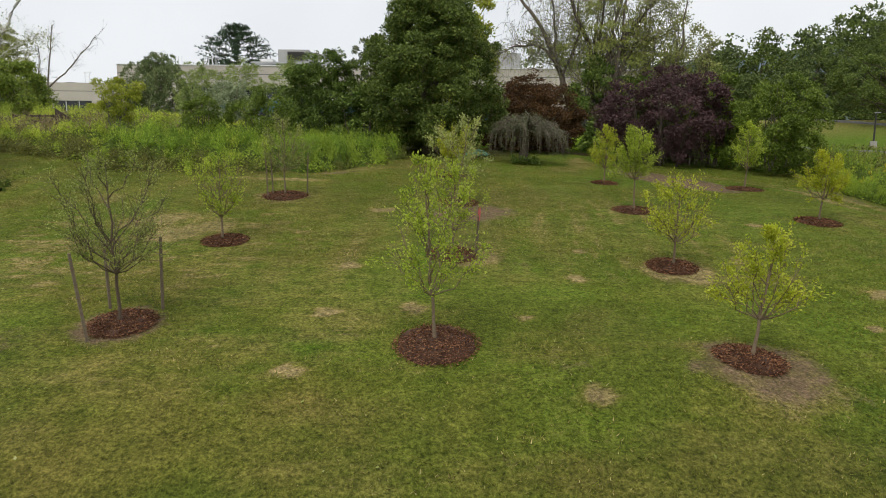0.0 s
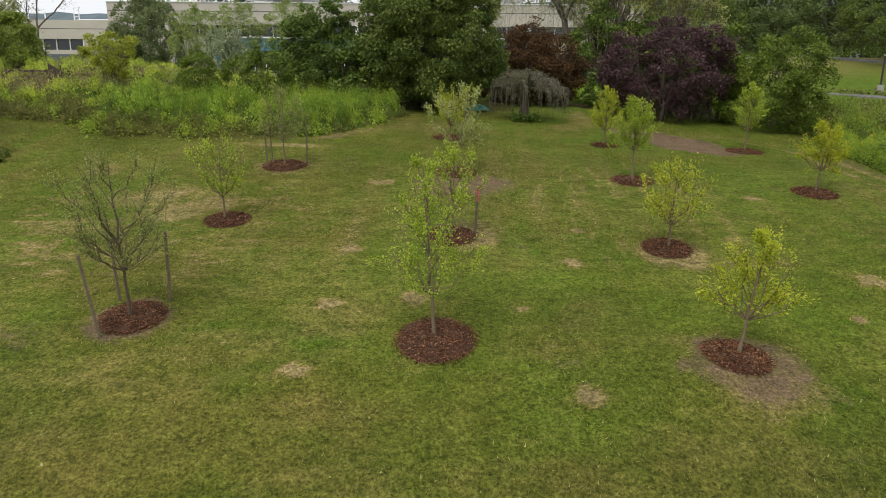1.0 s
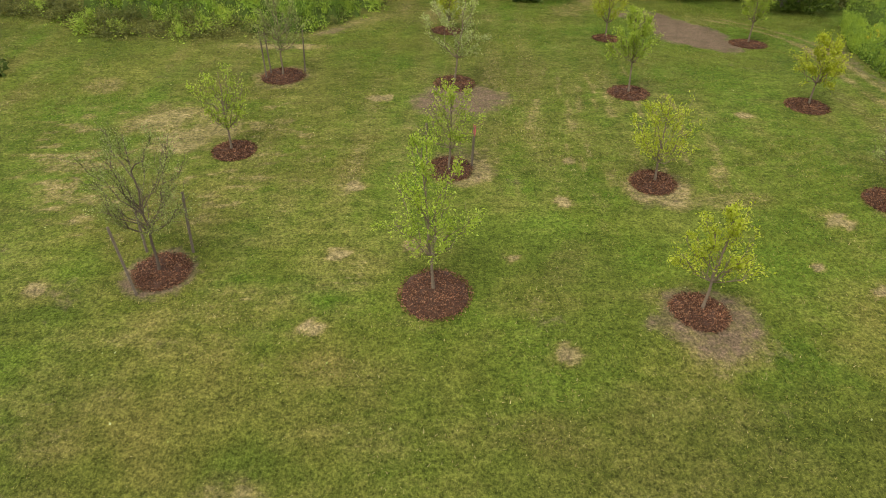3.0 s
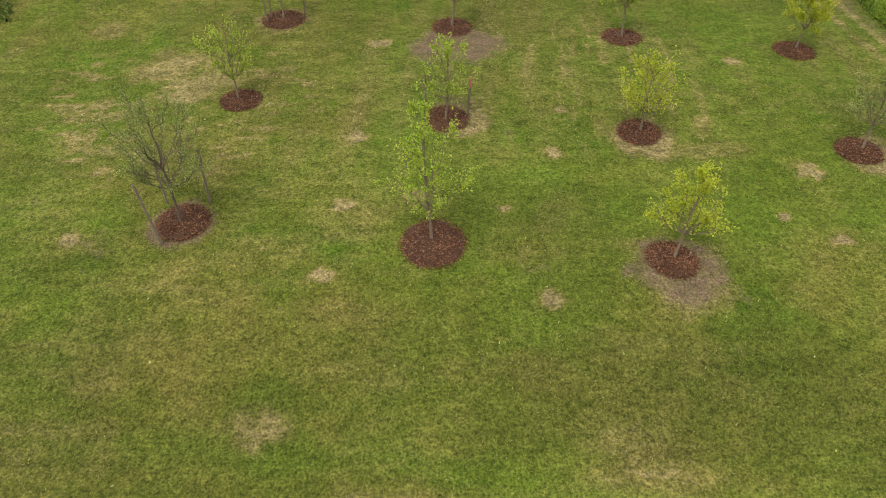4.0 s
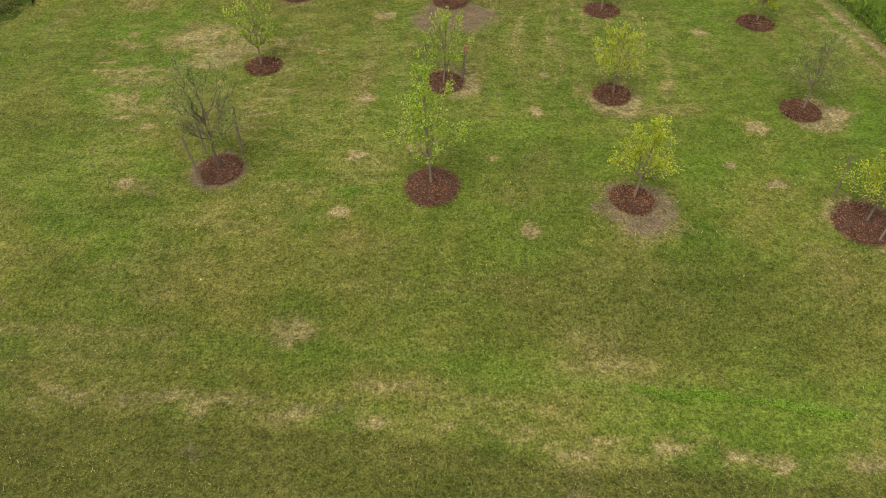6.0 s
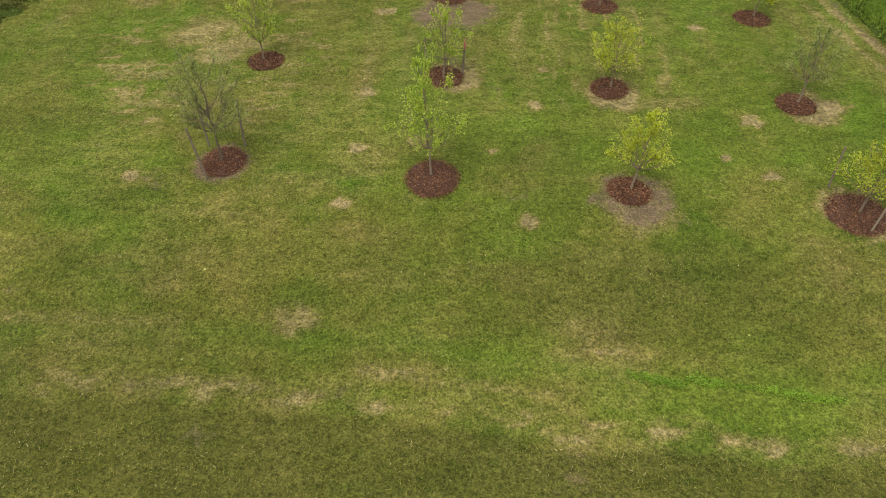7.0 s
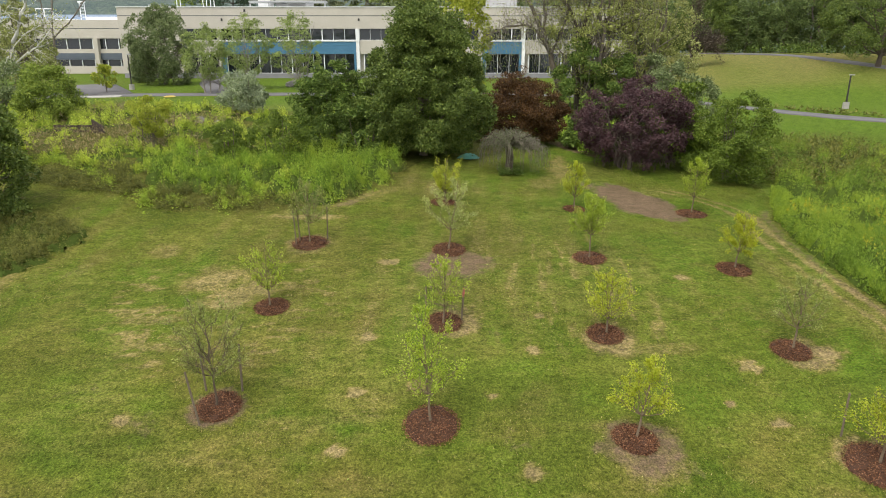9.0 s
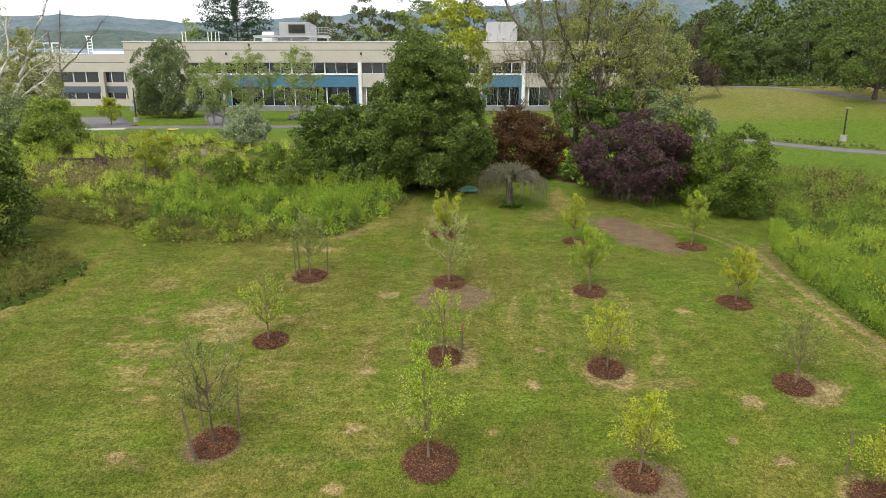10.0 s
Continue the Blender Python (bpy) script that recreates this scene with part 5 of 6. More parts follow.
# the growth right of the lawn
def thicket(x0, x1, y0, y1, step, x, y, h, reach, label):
    """A bumpy sheet below the growth's tips, coloured dark as the shade among stems and lower leaves."""
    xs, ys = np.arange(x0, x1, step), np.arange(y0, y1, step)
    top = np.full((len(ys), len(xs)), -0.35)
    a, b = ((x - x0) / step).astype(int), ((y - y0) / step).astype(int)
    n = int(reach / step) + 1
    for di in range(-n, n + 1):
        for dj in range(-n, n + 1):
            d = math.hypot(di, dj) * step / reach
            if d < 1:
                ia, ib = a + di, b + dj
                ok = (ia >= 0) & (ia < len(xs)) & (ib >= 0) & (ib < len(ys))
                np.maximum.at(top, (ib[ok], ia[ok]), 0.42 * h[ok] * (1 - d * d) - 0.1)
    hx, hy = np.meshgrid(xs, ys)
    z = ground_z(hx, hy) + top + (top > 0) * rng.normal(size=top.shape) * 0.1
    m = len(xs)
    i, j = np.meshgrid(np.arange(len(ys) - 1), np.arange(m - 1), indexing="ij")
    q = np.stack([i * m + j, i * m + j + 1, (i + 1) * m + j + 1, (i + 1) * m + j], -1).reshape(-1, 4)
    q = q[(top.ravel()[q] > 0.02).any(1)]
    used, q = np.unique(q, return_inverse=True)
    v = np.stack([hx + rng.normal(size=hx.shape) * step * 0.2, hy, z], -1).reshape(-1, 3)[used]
    return tagged(quick_mesh("undergrowth", v, q.reshape(-1, 4), SHADE_SHEET), label, "undergrowth", "", "stuff")


thicket(-36, 1, 29, 58, 0.2, *STAND, 0.28, "dark sheet standing for the shade among the meadow weeds' stems")


def in_right(x, y):
    return (x > right_front(y) + 0.5 * vnoise(x, y, 1.2, 4)) & (y < 50 - 0.2 * (x - 20) - 3 * vnoise(x, y, 6, 9)) & (rng.random(len(x)) < np.clip(1.4 - (x - 18) / 16, 0.45, 1))


def right_height(x, y):
    swell = ease(0.36, 0.62, vnoise(0.8 * x + 0.3 * y, 0.9 * y - 0.4 * x, 2.3, 19, 2))
    return (0.42 + 1.15 * swell + 0.3 * rng.random(len(x))) * (0.55 + 0.45 * ease(0.0, 1.1, x - right_front(y)))


def on_right_rim(x, y):
    d = x - right_front(y)
    return (d > 0.15) & (d < 1.0)


def rim_height(x, y):
    return 0.35 + 0.45 * vnoise(x, y, 1.1, 29) + 0.2 * rng.random(len(x))


rxs, rys, rh, ci = clumps(640, 17.3, 37, 16, 50, 54, in_right, right_height, 0.5, 0.95)
near = clumps(230, 17.3, 25, 16, 29, 50, in_right, right_height, 0.4, 0.8)
rim = clumps(620, 17.8, 22, 14, 36, 40, on_right_rim, rim_height, 0.3, 0.6)
for more in (near, rim):
    rxs, rys, rh, ci = (np.concatenate([p, q]) for p, q in zip((rxs, rys, rh, ci), more[:3] + (more[3] + ci.max() + 1,)))
inside = rxs > right_front(rys) - 0.05 + 0.3 * vnoise(rxs, rys, 0.6, 4)
rxs, rys, rh, ci = rxs[inside], rys[inside], rh[inside], ci[inside]
deep = vnoise(rxs, rys, 4.0, 44) + 0.35 * lattice(ci, ci, 7) + 0.4 * (rng.random(len(rxs)) - 0.5) > 0.6
inner = (rxs > right_front(rys) + 0.45) & (rh > 0.5)
thicket(17, 37.5, 13.5, 50.5, 0.17, rxs[inner], rys[inner], rh[inner], 0.26, "dark sheet standing for the shade among the green weeds' stems")
herbs("meadow", rxs[~deep], rys[~deep], rh[~deep], LEAF["weed"], 15, 0.1, "tall leafy green weeds beside the mown lawn", 0.42, 0.32, low=0.08, clump=ci[~deep])
herbs("meadow", rxs[deep], rys[deep], rh[deep] * 1.1, LEAF["weed_deep"], 15, 0.1, "deep green leafy stalks beside the mown lawn", 0.42, 0.32, low=0.08, clump=ci[deep])
yxs, yys = scatter(900, 19.4, 25, 22, 31)
on = (yxs > right_front(yys) + 0.7) & (vnoise(yxs, yys, 1.6, 66) > 0.57)
yxs, yys = keep_where(yxs, yys, on)
herbs("goldenrod", yxs, yys, right_height(yxs, yys) * 0.9 + rng.uniform(0.3, 0.55, len(yxs)), LEAF["bloom"], 6, 0.12, "yellow flower plumes among the green weeds", 0.5, 0.5, "flowers", low=0.75)
qxs, qys = scatter(2600, 22, 36, 38, 52)
herbs("brush", qxs, qys, rng.uniform(0.4, 1.4, len(qxs)), LEAF["brush"], 8, 0.24, "brownish brush at the park lawn's edge", 0.7, 0.4, "brush")
def in_island(x, y):
    return ((x + 21) / 3.6) ** 2 + ((y - 26.3) / 2.7) ** 2 + 0.5 * vnoise(x, y, 1.2, 5) < 1.1


lxs, lys, lh, li = clumps(300, -25, -16.2, 22.5, 31, 56, in_island, belt_height, 0.35, 0.75)
herbs("brush", lxs, lys, lh * 1.15, LEAF["brush"], 8, 0.09, "low dull brush below a bushy tree", 0.9, 0.4, "brush", clump=li)
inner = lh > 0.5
thicket(-26, -16, 22, 31.5, 0.17, lxs[inner], lys[inner], lh[inner], 0.24, "dark sheet standing for the shade below the low brush")
uxs, uys = scatter(5000, 2, 24, 43, 58)
on = (uys > 45) & ((uxs > 11.0) | (uys > 51))
uxs, uys = keep_where(uxs, uys, on)
herbs("undergrowth", uxs, uys, rng.uniform(0.4, 1.1, len(uxs)), LEAF["meadow_deep"], 8, 0.26, "green undergrowth below the trees", 0.8, 0.4, "undergrowth")
vxs, vys = scatter(3500, 44, 130, 70, 132)
on = np.abs((vxs - 62) * 0.88 + (vys - 126) * 0.47 - 6 + 4 * vnoise(vxs, vys, 8, 3)) < 4.5
vxs, vys = keep_where(vxs, vys, on)
herbs("undergrowth", vxs, vys, rng.uniform(1.0, 2.4, len(vxs)), LEAF["ivy"], 14, 0.42, "green undergrowth along the woodland's foot", 0.9, 0.5, "undergrowth")

pxs, pys = scatter(2600, 20, 47, 64, 82)
on = np.abs(pys - np.interp(pxs, [20, 33, 47], [78.5, 72.6, 66.2]) + 1.2 * (vnoise(pxs, pys, 2.5, 5) - 0.5)) < 0.9
pxs, pys = keep_where(pxs, pys, on)
herbs("brush", pxs, pys, rng.uniform(0.2, 0.6, len(pxs)), LEAF["brush"], 7, 0.3, "rough pale weeds along the park path", 0.9, 0.4, "brush")

fxs, fys = scatter(90, -12, 14, 7, 26)
fa = np.stack([fxs, fys, ground_z(fxs, fys) + 0.045], -1)
tagged(leaves("fallen_leaf", fa, rng.normal(size=fa.shape) * np.array([1, 1, 0.1]), rng.uniform(0.05, 0.1, len(fa)), LEAF["y_pale"], None, 0.6), "pale fallen leaves scattered on the lawn", "leaves", "", "stuff")

# ---- short grass ----
txs, tys = scatter(400000, -21, 21, 4.5, 41)
on = (tys < meadow_front(txs) + 0.5) & (txs < right_front(tys) + 0.3)
txs, tys = keep_where(txs, tys, on)
td, ts, tl_, ta = wear_shade_map(txs, tys)
on = (ts < 0.45) & (td < 0.6)
txs, tys = keep_where(txs, tys, on)
td, ts, tl_, ta = wear_shade_map(txs, tys)


def blades(name, x, y, size, mat, label):
    """Single grass blades, thin upright triangles."""
    k = len(x)
    at = np.stack([x, y, ground_z(x, y) - 0.01], -1)
    a = rng.random(k) * 2 * math.pi
    side = np.stack([np.cos(a), np.sin(a), 0 * a], -1) * (size * 0.24)[:, None]
    tip = at + np.stack([rng.normal(size=k) * 0.9 * size, rng.normal(size=k) * 0.9 * size, size], -1)
    v = np.stack([at - side, at + side, tip], 1).reshape(-1, 3)
    return tagged(quick_mesh(name, v, np.arange(k * 3).reshape(-1, 3), mat), label, "grass", "", "stuff")


straw = rng.random(len(txs)) < 0.04 + 0.6 * td
blades("grass", txs[~straw], tys[~straw], rng.uniform(0.03, 0.06, (~straw).sum()), BLADE, "short mown green grass blades on the lawn")
blades("dry_grass", txs[straw], tys[straw], rng.uniform(0.03, 0.06, straw.sum()), STRAW, "dry straw-coloured grass blades on the lawn")
cxs, cys = scatter(5200, 5.2, 10.6, 6.6, 7.9)
off_line = np.abs(cys - np.where(cxs < 6.75, 7.62 - 0.2 * (cxs - 5.3), 7.45 - 0.165 * (cxs - 7.0)))
on = off_line + 0.3 * (vnoise(cxs, cys, 0.4, 3) - 0.5) < np.where((cxs > 6.6) & (cxs < 6.95), 0.02, 0.09)
cxs, cys = keep_where(cxs, cys, on)
ivx, ivy_ = scatter(160, 4.2, 5.7, 38.5, 39.7)
herbs("undergrowth", ivx, ivy_, rng.uniform(0.15, 0.6, len(ivx)), LEAF["ivy"], 8, 0.16, "dark green creeper round a tree's foot", 0.9, 0.5, "undergrowth")
at = np.stack([cxs, cys, ground_z(cxs, cys) + 0.03], -1)
at = np.repeat(at, 3, axis=0) + rng.normal(size=(len(at) * 3, 3)) * np.array([0.04, 0.04, 0.02])
tagged(leaves("clover", at, rng.normal(size=at.shape) * np.array([1, 1, 0.3]), rng.uniform(0.03, 0.065, len(at)), CLOVER, None, 0.8, 0.1), "bright green clover strip in the lawn", "clover", "", "stuff")

# ---- the office building ----
def office():
    e = thing("office_building", (0, 114, 7.69), "long two-storey cream office building with blue cladding", "building")
    w = lambda x0, x1, y0, y1, z0, z1: (x0, x1, y0 - 112, y1 - 112, z0 - 7.5, z1 - 7.5)
    e.scale = (1.015, 1.015, 1.015)
    X0, X1 = -54.7, 33.0
    boxed("wall", w(X0, X1, 112.75, 150, 6.5, 19.3), STUCCO, e)
    boxed("parapet", w(X0, X1, 112, 112.75, 16.24, 18.25), STUCCO, e)
    boxed("parapet", w(X0, X1, 112.06, 112.75, 18.25, 18.36), SLATE, e)
    boxed("parapet", w(X0, X1, 112, 112.75, 18.36, 19.66), STUCCO, e)
    boxed("coping", w(X0 - 0.1, X1, 111.9, 112.9, 19.66, 19.78), WHITE, e)
    boxed("roof", w(X0, X1, 112.9, 150, 19.3, 19.55), WHITE, e)
    boxed("base", w(X0, X1, 112, 112.75, 6.5, 8.88), GREY_BASE, e, "grey concrete base course")
    boxed("wall", w(X0, -43.9, 112, 112.75, 8.88, 16.24), STUCCO, e)
    bays = [(-43.9, -37.5, STUCCO), (-37.5, -13.76, BLUE), (-13.76, 7.3, STUCCO), (7.3, 14.7, BLUE), (14.7, 33.0, STUCCO)]
    for x0, x1, mat in bays:
        proud = 111.85 if mat is BLUE else 112.0
        if mat is BLUE:
            n = max(1, round((x1 - x0) / 3.4))
            for k in range(3):
                boxed("panel", w(x0, x1, proud, 112.75, 12.1 + 0.68 * k, 12.1 + 0.68 * k + 0.66), mat, e)
            boxed("sill", w(x0 - 0.1, x1 + 0.1, proud - 0.12, 112.75, 14.14, 14.36), WHITE, e)
        else:
            boxed("spandrel", w(x0, x1, proud, 112.75, 12.1, 14.36), mat, e)
        boxed("column", w(x1 - 0.55, x1 + 0.05, 111.8, 112.75, 8.88, 16.24), WHITE if mat is BLUE else STUCCO, e)
        for z0, z1 in ((8.88, 12.1), (14.36, 16.24)):
            a, b = x0 + (0.05 if z0 > 10 else 0.8), x1 - 0.55
            n = max(2, round((b - a) / 1.9))
            for k in range(n):
                p, q = a + (b - a) * k / n, a + (b - a) * (k + 1) / n
                win = boxed("window", w(p + 0.05, q - 0.05, 112.42, 112.7, z0 + 0.05, z1 - 0.05), GLASS, e, "dark reflecting window pane")
                wide = 0.16 if k % 3 == 0 else 0.05
                boxed("mullion", w(p - wide / 2, p + wide / 2, 112.2, 112.7, z0, z1), WHITE, win)
                boxed("window_frame", w(p + wide / 2, q - wide / 2, 112.3, 112.7, z0, z0 + 0.07), WHITE, win)
        if mat is BLUE:
            boxed("jamb", w(x0 - 0.05, x0 + 0.75, 111.85, 112.75, 8.88, 12.1), BLUE, e)
            boxed("jamb", w(x1 - 0.9, x1 - 0.5, 111.8, 112.75, 8.88, 14.14), BLUE, e)
    for vx, vz in ((-37.0, 17.7), (-13.7, 17.7), (-33.0, 19.15), (-8.0, 18.9)):
        boxed("vent", w(vx - 0.15, vx + 0.15, 111.9, 112.1, vz - 0.2, vz + 0.2), DARK_METAL, e)
    # plant on the roof
    boxed("plant_room", w(-29.3, -23.8, 119, 126, 19.5, 23.6), LIGHT_GREY, e, "grey plant room on the roof", 0.05)
    boxed("louver", w(-27.6, -24.6, 118.9, 119.1, 21.7, 23.2), LOUVER, e)
    for k in range(7):
        boxed("louver_blade", w(-27.5, -24.7, 118.8, 118.95, 21.8 + 0.2 * k, 21.9 + 0.2 * k), DARK_METAL, e)
    boxed("deck", w(-33.6, -20.0, 117, 119, 20.85, 21.15), GREY_METAL, e, "raised grey steel walkway")
    for k in range(5):
        boxed("deck_post", w(-33.5 + 3.3 * k, -33.3 + 3.3 * k, 117.1, 117.3, 19.5, 20.85), GREY_METAL, e)
    boxed("roof_unit", w(-32.6, -30.4, 119.5, 122, 19.5, 22.0), WHITE, e, "white roof unit beside the plant room")
    for k in range(8):
        boxed("rail_post", w(-24.0 + 0.55 * k, -23.94 + 0.55 * k, 117, 117.06, 21.1, 22.5), GREY_METAL, e)
    for z in (21.6, 22.05, 22.46):
        boxed("handrail", w(-24.0, -20.1, 116.98, 117.05, z, z + 0.07), GREY_METAL, e)
        boxed("handrail", w(-20.15, -20.08, 117, 121, z, z + 0.07), GREY_METAL, e)
    boxed("roof_deck", w(-42, -30, 121, 130, 19.5, 20.4), WHITE, e, "white raised roof section")
    for lx in (-44.8, -40.3, -39.0):
        for s in (-0.3, 0.3):
            boxed("ladder_rail", w(lx + s - 0.05, lx + s + 0.05, 114, 114.1, 19.5, 21.5), WHITE, e)
    boxed("roof_unit", w(-60 + 6.5, -50.5, 122, 125, 19.5, 20.9), GREY_METAL, e, "grey roof unit")
    boxed("roof_unit", w(9, 14.5, 124, 130, 19.5, 24.2), LIGHT_GREY, e, "tall roof plant housing")
    # the lower wing
    far = lambda x0, x1, y0, y1, z0, z1: w(x0 * 1.12, x1 * 1.12, 130 + (y0 - 116) * 1.12, 130 + (y1 - 116) * 1.12, 11 + (z0 - 11) * 1.12, 11 + (z1 - 11) * 1.12)
    W0, W1 = -96.0, -54.7
    boxed("wall", far(W0, W1, 116.75, 150, 6.3, 17.5), STUCCO, e)
    for z0, z1, mat in ((6.3, 10.1, STUCCO), (11.2, 12.3, SLATE), (12.3, 13.0, STUCCO), (14.8, 16.4, STUCCO), (16.5, 17.9, STUCCO)):
        boxed("wall_band", far(W0, W1, 116, 116.75, z0, z1), mat, e)
    boxed("wall_band", far(W0, W1, 116.08, 116.75, 16.4, 16.5), SLATE, e)
    boxed("roof", far(W0, W1, 116.75, 150, 17.5, 17.7), WHITE, e)
    for z0, z1 in ((10.1, 11.2), (13.0, 14.8)):
        for k in range(18):
            p = W0 + k * 2.3
            win = boxed("window", far(p + 0.06, p + 2.24, 116.4, 116.7, z0 + 0.04, z1 - 0.04), GLASS, e, "dark reflecting window pane")
            boxed("mullion", far(p - 0.06, p + 0.06, 116.2, 116.7, z0, z1), WHITE, win)
    for cx in (-61.0, -73.0, -84.5):
        boxed("column", far(cx, cx + 0.75, 115.4, 116.75, 6.3, 14.8), STUCCO, e)
    boxed("roof_unit", far(-66, -57.5, 124, 128, 17.7, 18.9), WHITE, e, "white roof light housing")
    boxed("roof_unit", far(-72, -68, 124, 128, 17.7, 18.5), WHITE, e, "white roof light housing")
    for k in range(8):
        boxed("ladder_rung", far(-75.4, -74.4, 140, 140.1, 18 + 0.6 * k, 18.12 + 0.6 * k), WHITE, e)
    for s in (-75.5, -74.5):
        boxed("ladder_rail", far(s, s + 0.14, 140, 140.14, 17.7, 23.0), WHITE, e)
    boxed("ladder_cage", far(-75.7, -74.2, 139.9, 140.3, 22.75, 23.0), WHITE, e)


office()


def far_hall():
    e = thing("far_hall", (-85, 160, 11.6), "distant blue-grey roofed hall behind the office", "building")
    boxed("wall", (-30, 27, 0, 20, -1, 7.0), WHITE, e)
    bm = box(bmesh.new(), -31, 28, -1, 21, 7.0, 7.3)
    for v in bm.verts:
        if v.co.z > 7.1 and v.co.y > 5:
            v.co.z += 4.4
    part("roof", bm, ROOF_BLUE, e, "blue-grey sloping metal roof")
    for k in range(5):
        boxed("glazing_post", (-12 + 1.9 * k, -11.8 + 1.9 * k, -6, -5.8, 0.5, 11.3), WHITE, e)
    for z in (8.6, 11.1):
        boxed("glazing_bar", (-12, -4.2, -6, -5.8, z, z + 0.2), WHITE, e)


far_hall()


def hill(name, y0, y1, z1, mat, label, seed, left=0.0):
    """A wooded ridge in the distance, with an uneven skyline."""
    xs, ys = np.linspace(-3600, 3600, 260), np.linspace(y0, y1, 30)
    hx, hy = np.meshgrid(xs, ys)
    f = (hy - y0) / (y1 - y0)
    top = z1 * (0.82 + 0.3 * (vnoise(hx, hx * 0, 900, seed, 3) - 0.5) * 2 * 0.6) + left * np.clip(-hx - 900, 0, 1500) * 0.12 + np.clip(hx, 0, 1500) * (0.05 + 0.25 * left)
    z = -12 + (top + 12) * ease(0, 1, f) + (vnoise(hx, hy, 60, seed + 7, 3) - 0.5) * 16 * f
    m = len(xs)
    i, j = np.meshgrid(np.arange(len(ys) - 1), np.arange(m - 1), indexing="ij")
    q = np.stack([i * m + j, i * m + j + 1, (i + 1) * m + j + 1, (i + 1) * m + j], -1).reshape(-1, 4)
    tagged(quick_mesh(name, np.stack([hx, hy, z], -1).reshape(-1, 3), q, mat, None, True), label, "hill", "", "structure")


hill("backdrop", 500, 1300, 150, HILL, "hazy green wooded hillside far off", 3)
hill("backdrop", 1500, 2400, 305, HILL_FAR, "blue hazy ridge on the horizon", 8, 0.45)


# ---- small things ----
def street_lamp(x, y, height, label):
    e = thing("street_lamp", (x, y, gz(x, y)), label, "street lamp", "street lamps")
    bm = bmesh.new()
    bmesh.ops.create_cone(bm, cap_ends=True, segments=16, radius1=0.36, radius2=0.34, depth=0.8, matrix=Matrix.Translation((0, 0, 0.3)))
    part("base", bm, CONCRETE, e, "pale concrete base")
    bm = bmesh.new()
    bmesh.ops.create_cone(bm, cap_ends=True, segments=12, radius1=0.1, radius2=0.075, depth=height - 0.7, matrix=Matrix.Translation((0, 0, 0.7 + (height - 0.7) / 2)))
    part("pole", bm, DARK_METAL, e, "dark bronze pole")
    boxed("lamp_head", (-0.12, 0.4, -0.12, 0.12, height - 0.04, height + 0.08), GREY_METAL, e, "grey flat lamp head", 0.02)


street_lamp(46.1, 70.5, 3.65, "dark park lamp post on a pale concrete base")
street_lamp(-42.2, 87.5, 4.6, "dark lamp post on a pale base beside the drive")


def low_fence(x, y):
    e = thing("low_fence", (x, y, gz(x, y)), "low dark timber rail with a brown end panel in the weeds", "fence")
    e.location.z -= 0.72
    for k in range(4):
        boxed("post", (-1.6 + k * 0.85, -1.5 + k * 0.85, -0.05, 0.05, -0.1, 1.25), BROWN_WOOD, e)
    for z in (0.75, 1.08):
        boxed("rail", (-1.65, 1.1, -0.04, 0.04, z, z + 0.14), BROWN_WOOD, e)
    bm = box(bmesh.new(), 1.15, 1.95, -0.06, 0.06, 0.2, 1.3)
    for v in bm.verts:
        if v.co.z > 1:
            v.co.z += 0.35 if v.co.x < 1.5 else -0.15
    part("end_panel", bm, BROWN_WOOD, e, "weathered brown sloping end panel")


low_fence(-26.0, 43.4)
low_fence(-32.0, 43.0)


def boulder(x, y, r, label, seed=1):
    bm = bmesh.new()
    bmesh.ops.create_icosphere(bm, subdivisions=3, radius=r)
    for v in bm.verts:
        v.co *= 1 + 0.35 * noise.noise(v.co * 1.7 / r + Vector((seed * 9.1, 0, 0)))
        v.co.z *= 0.62
    me = bpy.data.meshes.new("boulder")
    bm.to_mesh(me)
    bm.free()
    me.materials.append(STONE)
    ob = new("boulder", me)
    ob.location = (x, y, gz(x, y) + r * 0.3)
    return tagged(ob, label, "boulder")


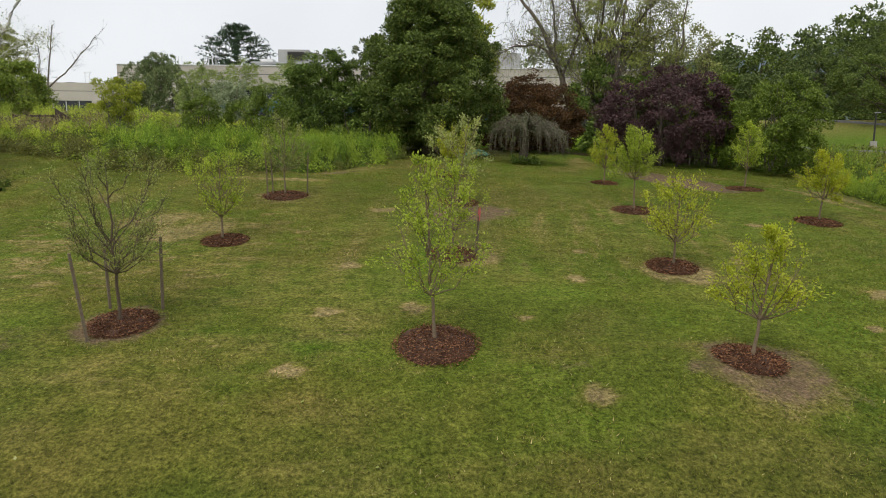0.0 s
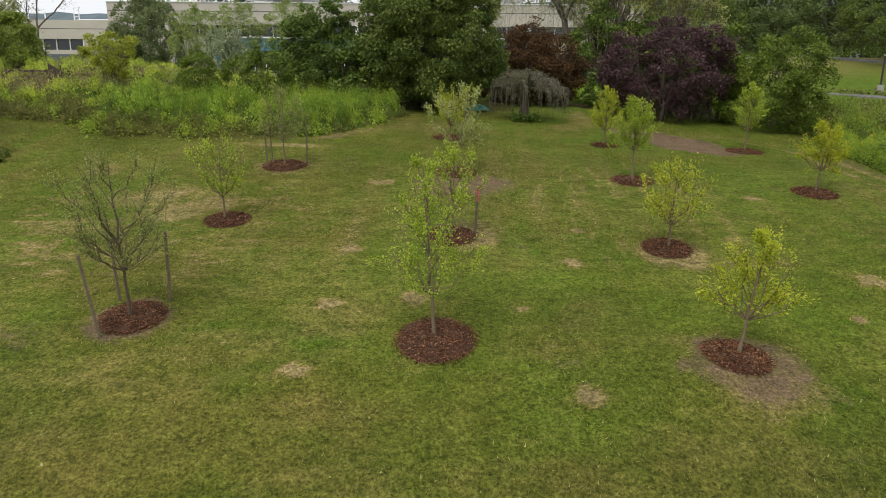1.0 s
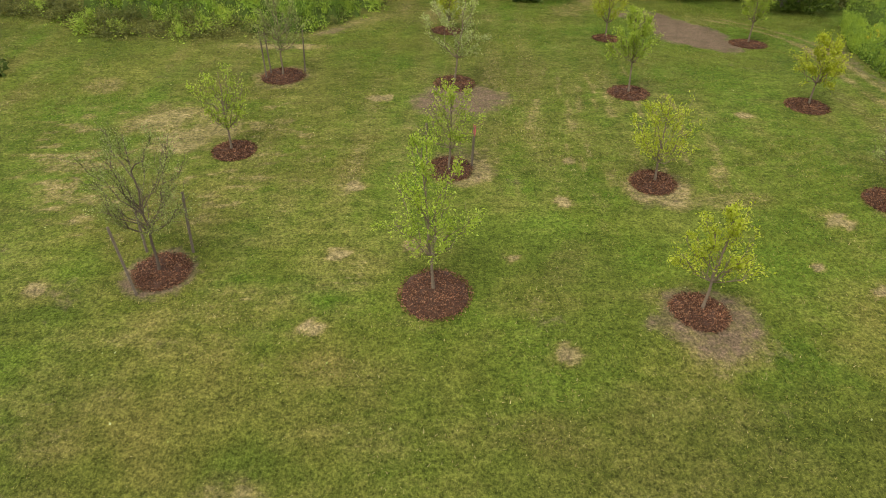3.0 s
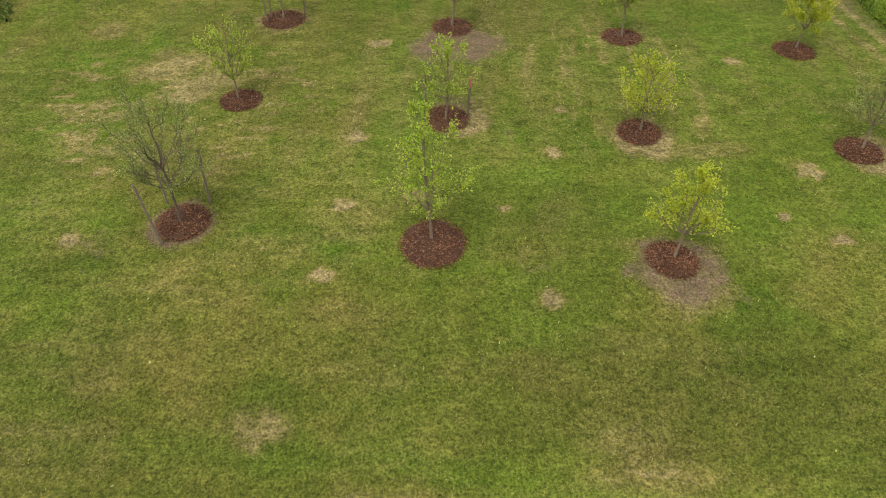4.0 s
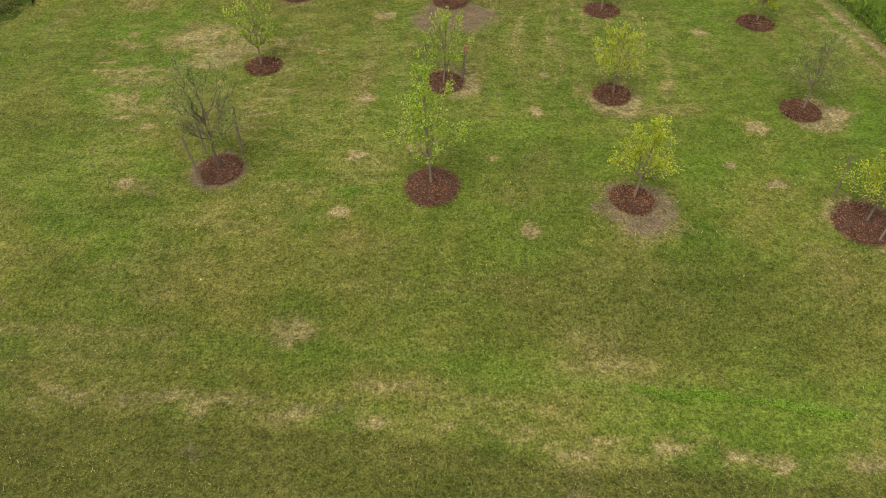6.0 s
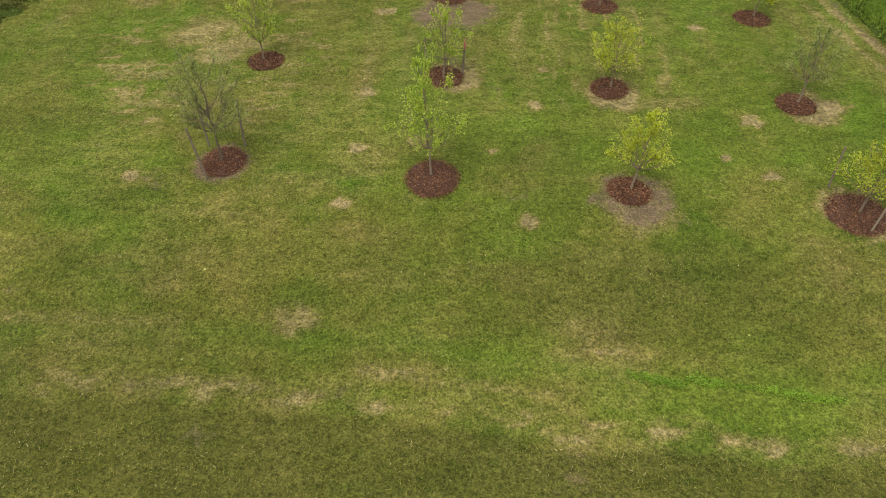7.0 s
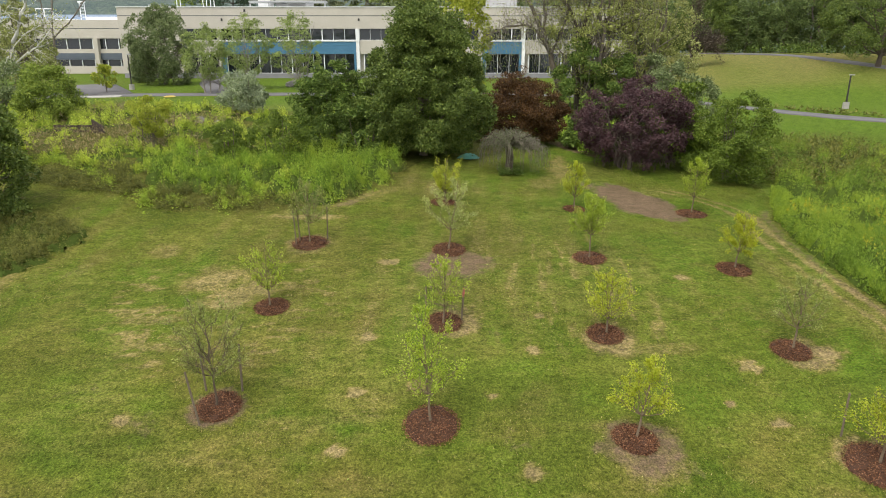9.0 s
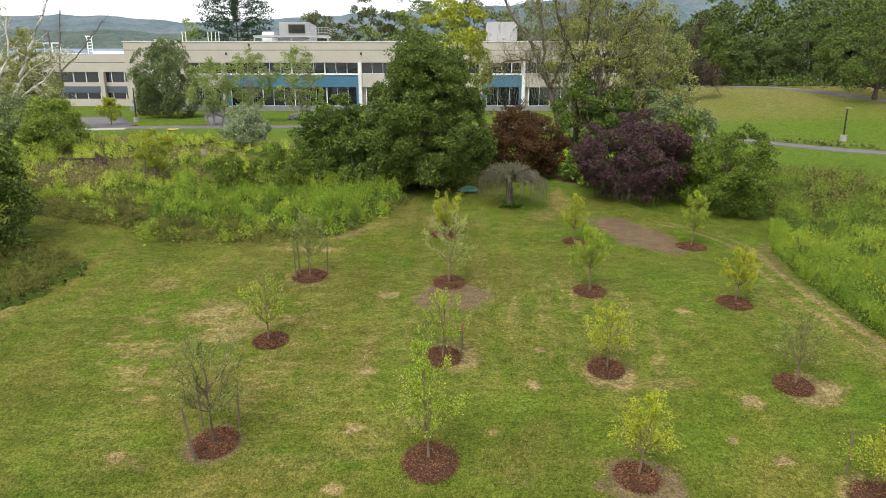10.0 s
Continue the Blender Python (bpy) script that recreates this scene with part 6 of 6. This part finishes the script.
boulder(-21.2, 92.7, 0.95, "grey boulder on the grass before the office", 2)
for k in range(7):
    boulder(-18.4 + rng.uniform(-1.0, 1.0), 49.0 + rng.uniform(-0.5, 0.5), rng.uniform(0.18, 0.36), "pale grey rock in a pile among the weeds", k + 3)


def teal_net(x, y):
    """A heap of thin crumpled netting: many bent strands and a few sagging folds."""
    e = thing("garden_net", (x, y, gz(x, y) + 0.02), "crumpled heap of pale teal netting on the grass", "netting")
    t = Tubes(5)
    for k in range(34):
        a, w = rng.random() * math.pi, rng.uniform(0.35, 0.8)
        c, s = math.cos(a), math.sin(a)
        u = np.linspace(-1, 1, 9)
        off = rng.normal() * 0.2
        px, py = u * w * c - off * s, (u * w * s + off * c) * 0.6
        z = 0.34 * np.clip(1 - u * u, 0, 1) * rng.uniform(0.3, 1.1) + 0.03 + rng.random(9) * 0.06
        t.add(np.stack([px, py, z], -1), np.full(9, 0.022))
    t.mesh("strand", TEAL, e)
    n = 14
    u, v = np.meshgrid(np.linspace(-1, 1, n), np.linspace(-1, 1, n))
    z = 0.2 * np.clip(1 - (u * u + v * v), 0, 1) + vnoise(u * 3 + 5, v * 3, 0.7, 4) * 0.12
    i, j = np.meshgrid(np.arange(n - 1), np.arange(n - 1), indexing="ij")
    f = np.stack([i * n + j, i * n + j + 1, (i + 1) * n + j + 1, (i + 1) * n + j], -1).reshape(-1, 4)
    fold = quick_mesh("fold", np.stack([u * 0.3 * (1 - 0.3 * v * v), v * 0.18 * (1 - 0.3 * u * u), z * 0.8], -1).reshape(-1, 3), f, TEAL, e, True)
    fold.modifiers.new("thick", "SOLIDIFY").thickness = 0.015


teal_net(2.3, 42.6)


def hose_ring(x, y, r):
    """A flat yellow ring lying in the grass."""
    t = Tubes(8)
    a = np.linspace(0, 2 * math.pi, 30)
    for k in range(3):
        q = r * (1 - 0.12 * k)
        px, py = np.cos(a) * q, np.sin(a) * q
        t.add(np.stack([px, py, ground_z(px + x, py + y) - gz(x, y) + 0.1 + 0.03 * k], -1), np.full(30, 0.04))
    ob = t.mesh("hose", YELLOW, None)
    ob.location = (x, y, gz(x, y))
    tagged(ob, "coiled yellow-orange hose lying on the grass", "hose")


hose_ring(-32.6, 76.4, 0.65)
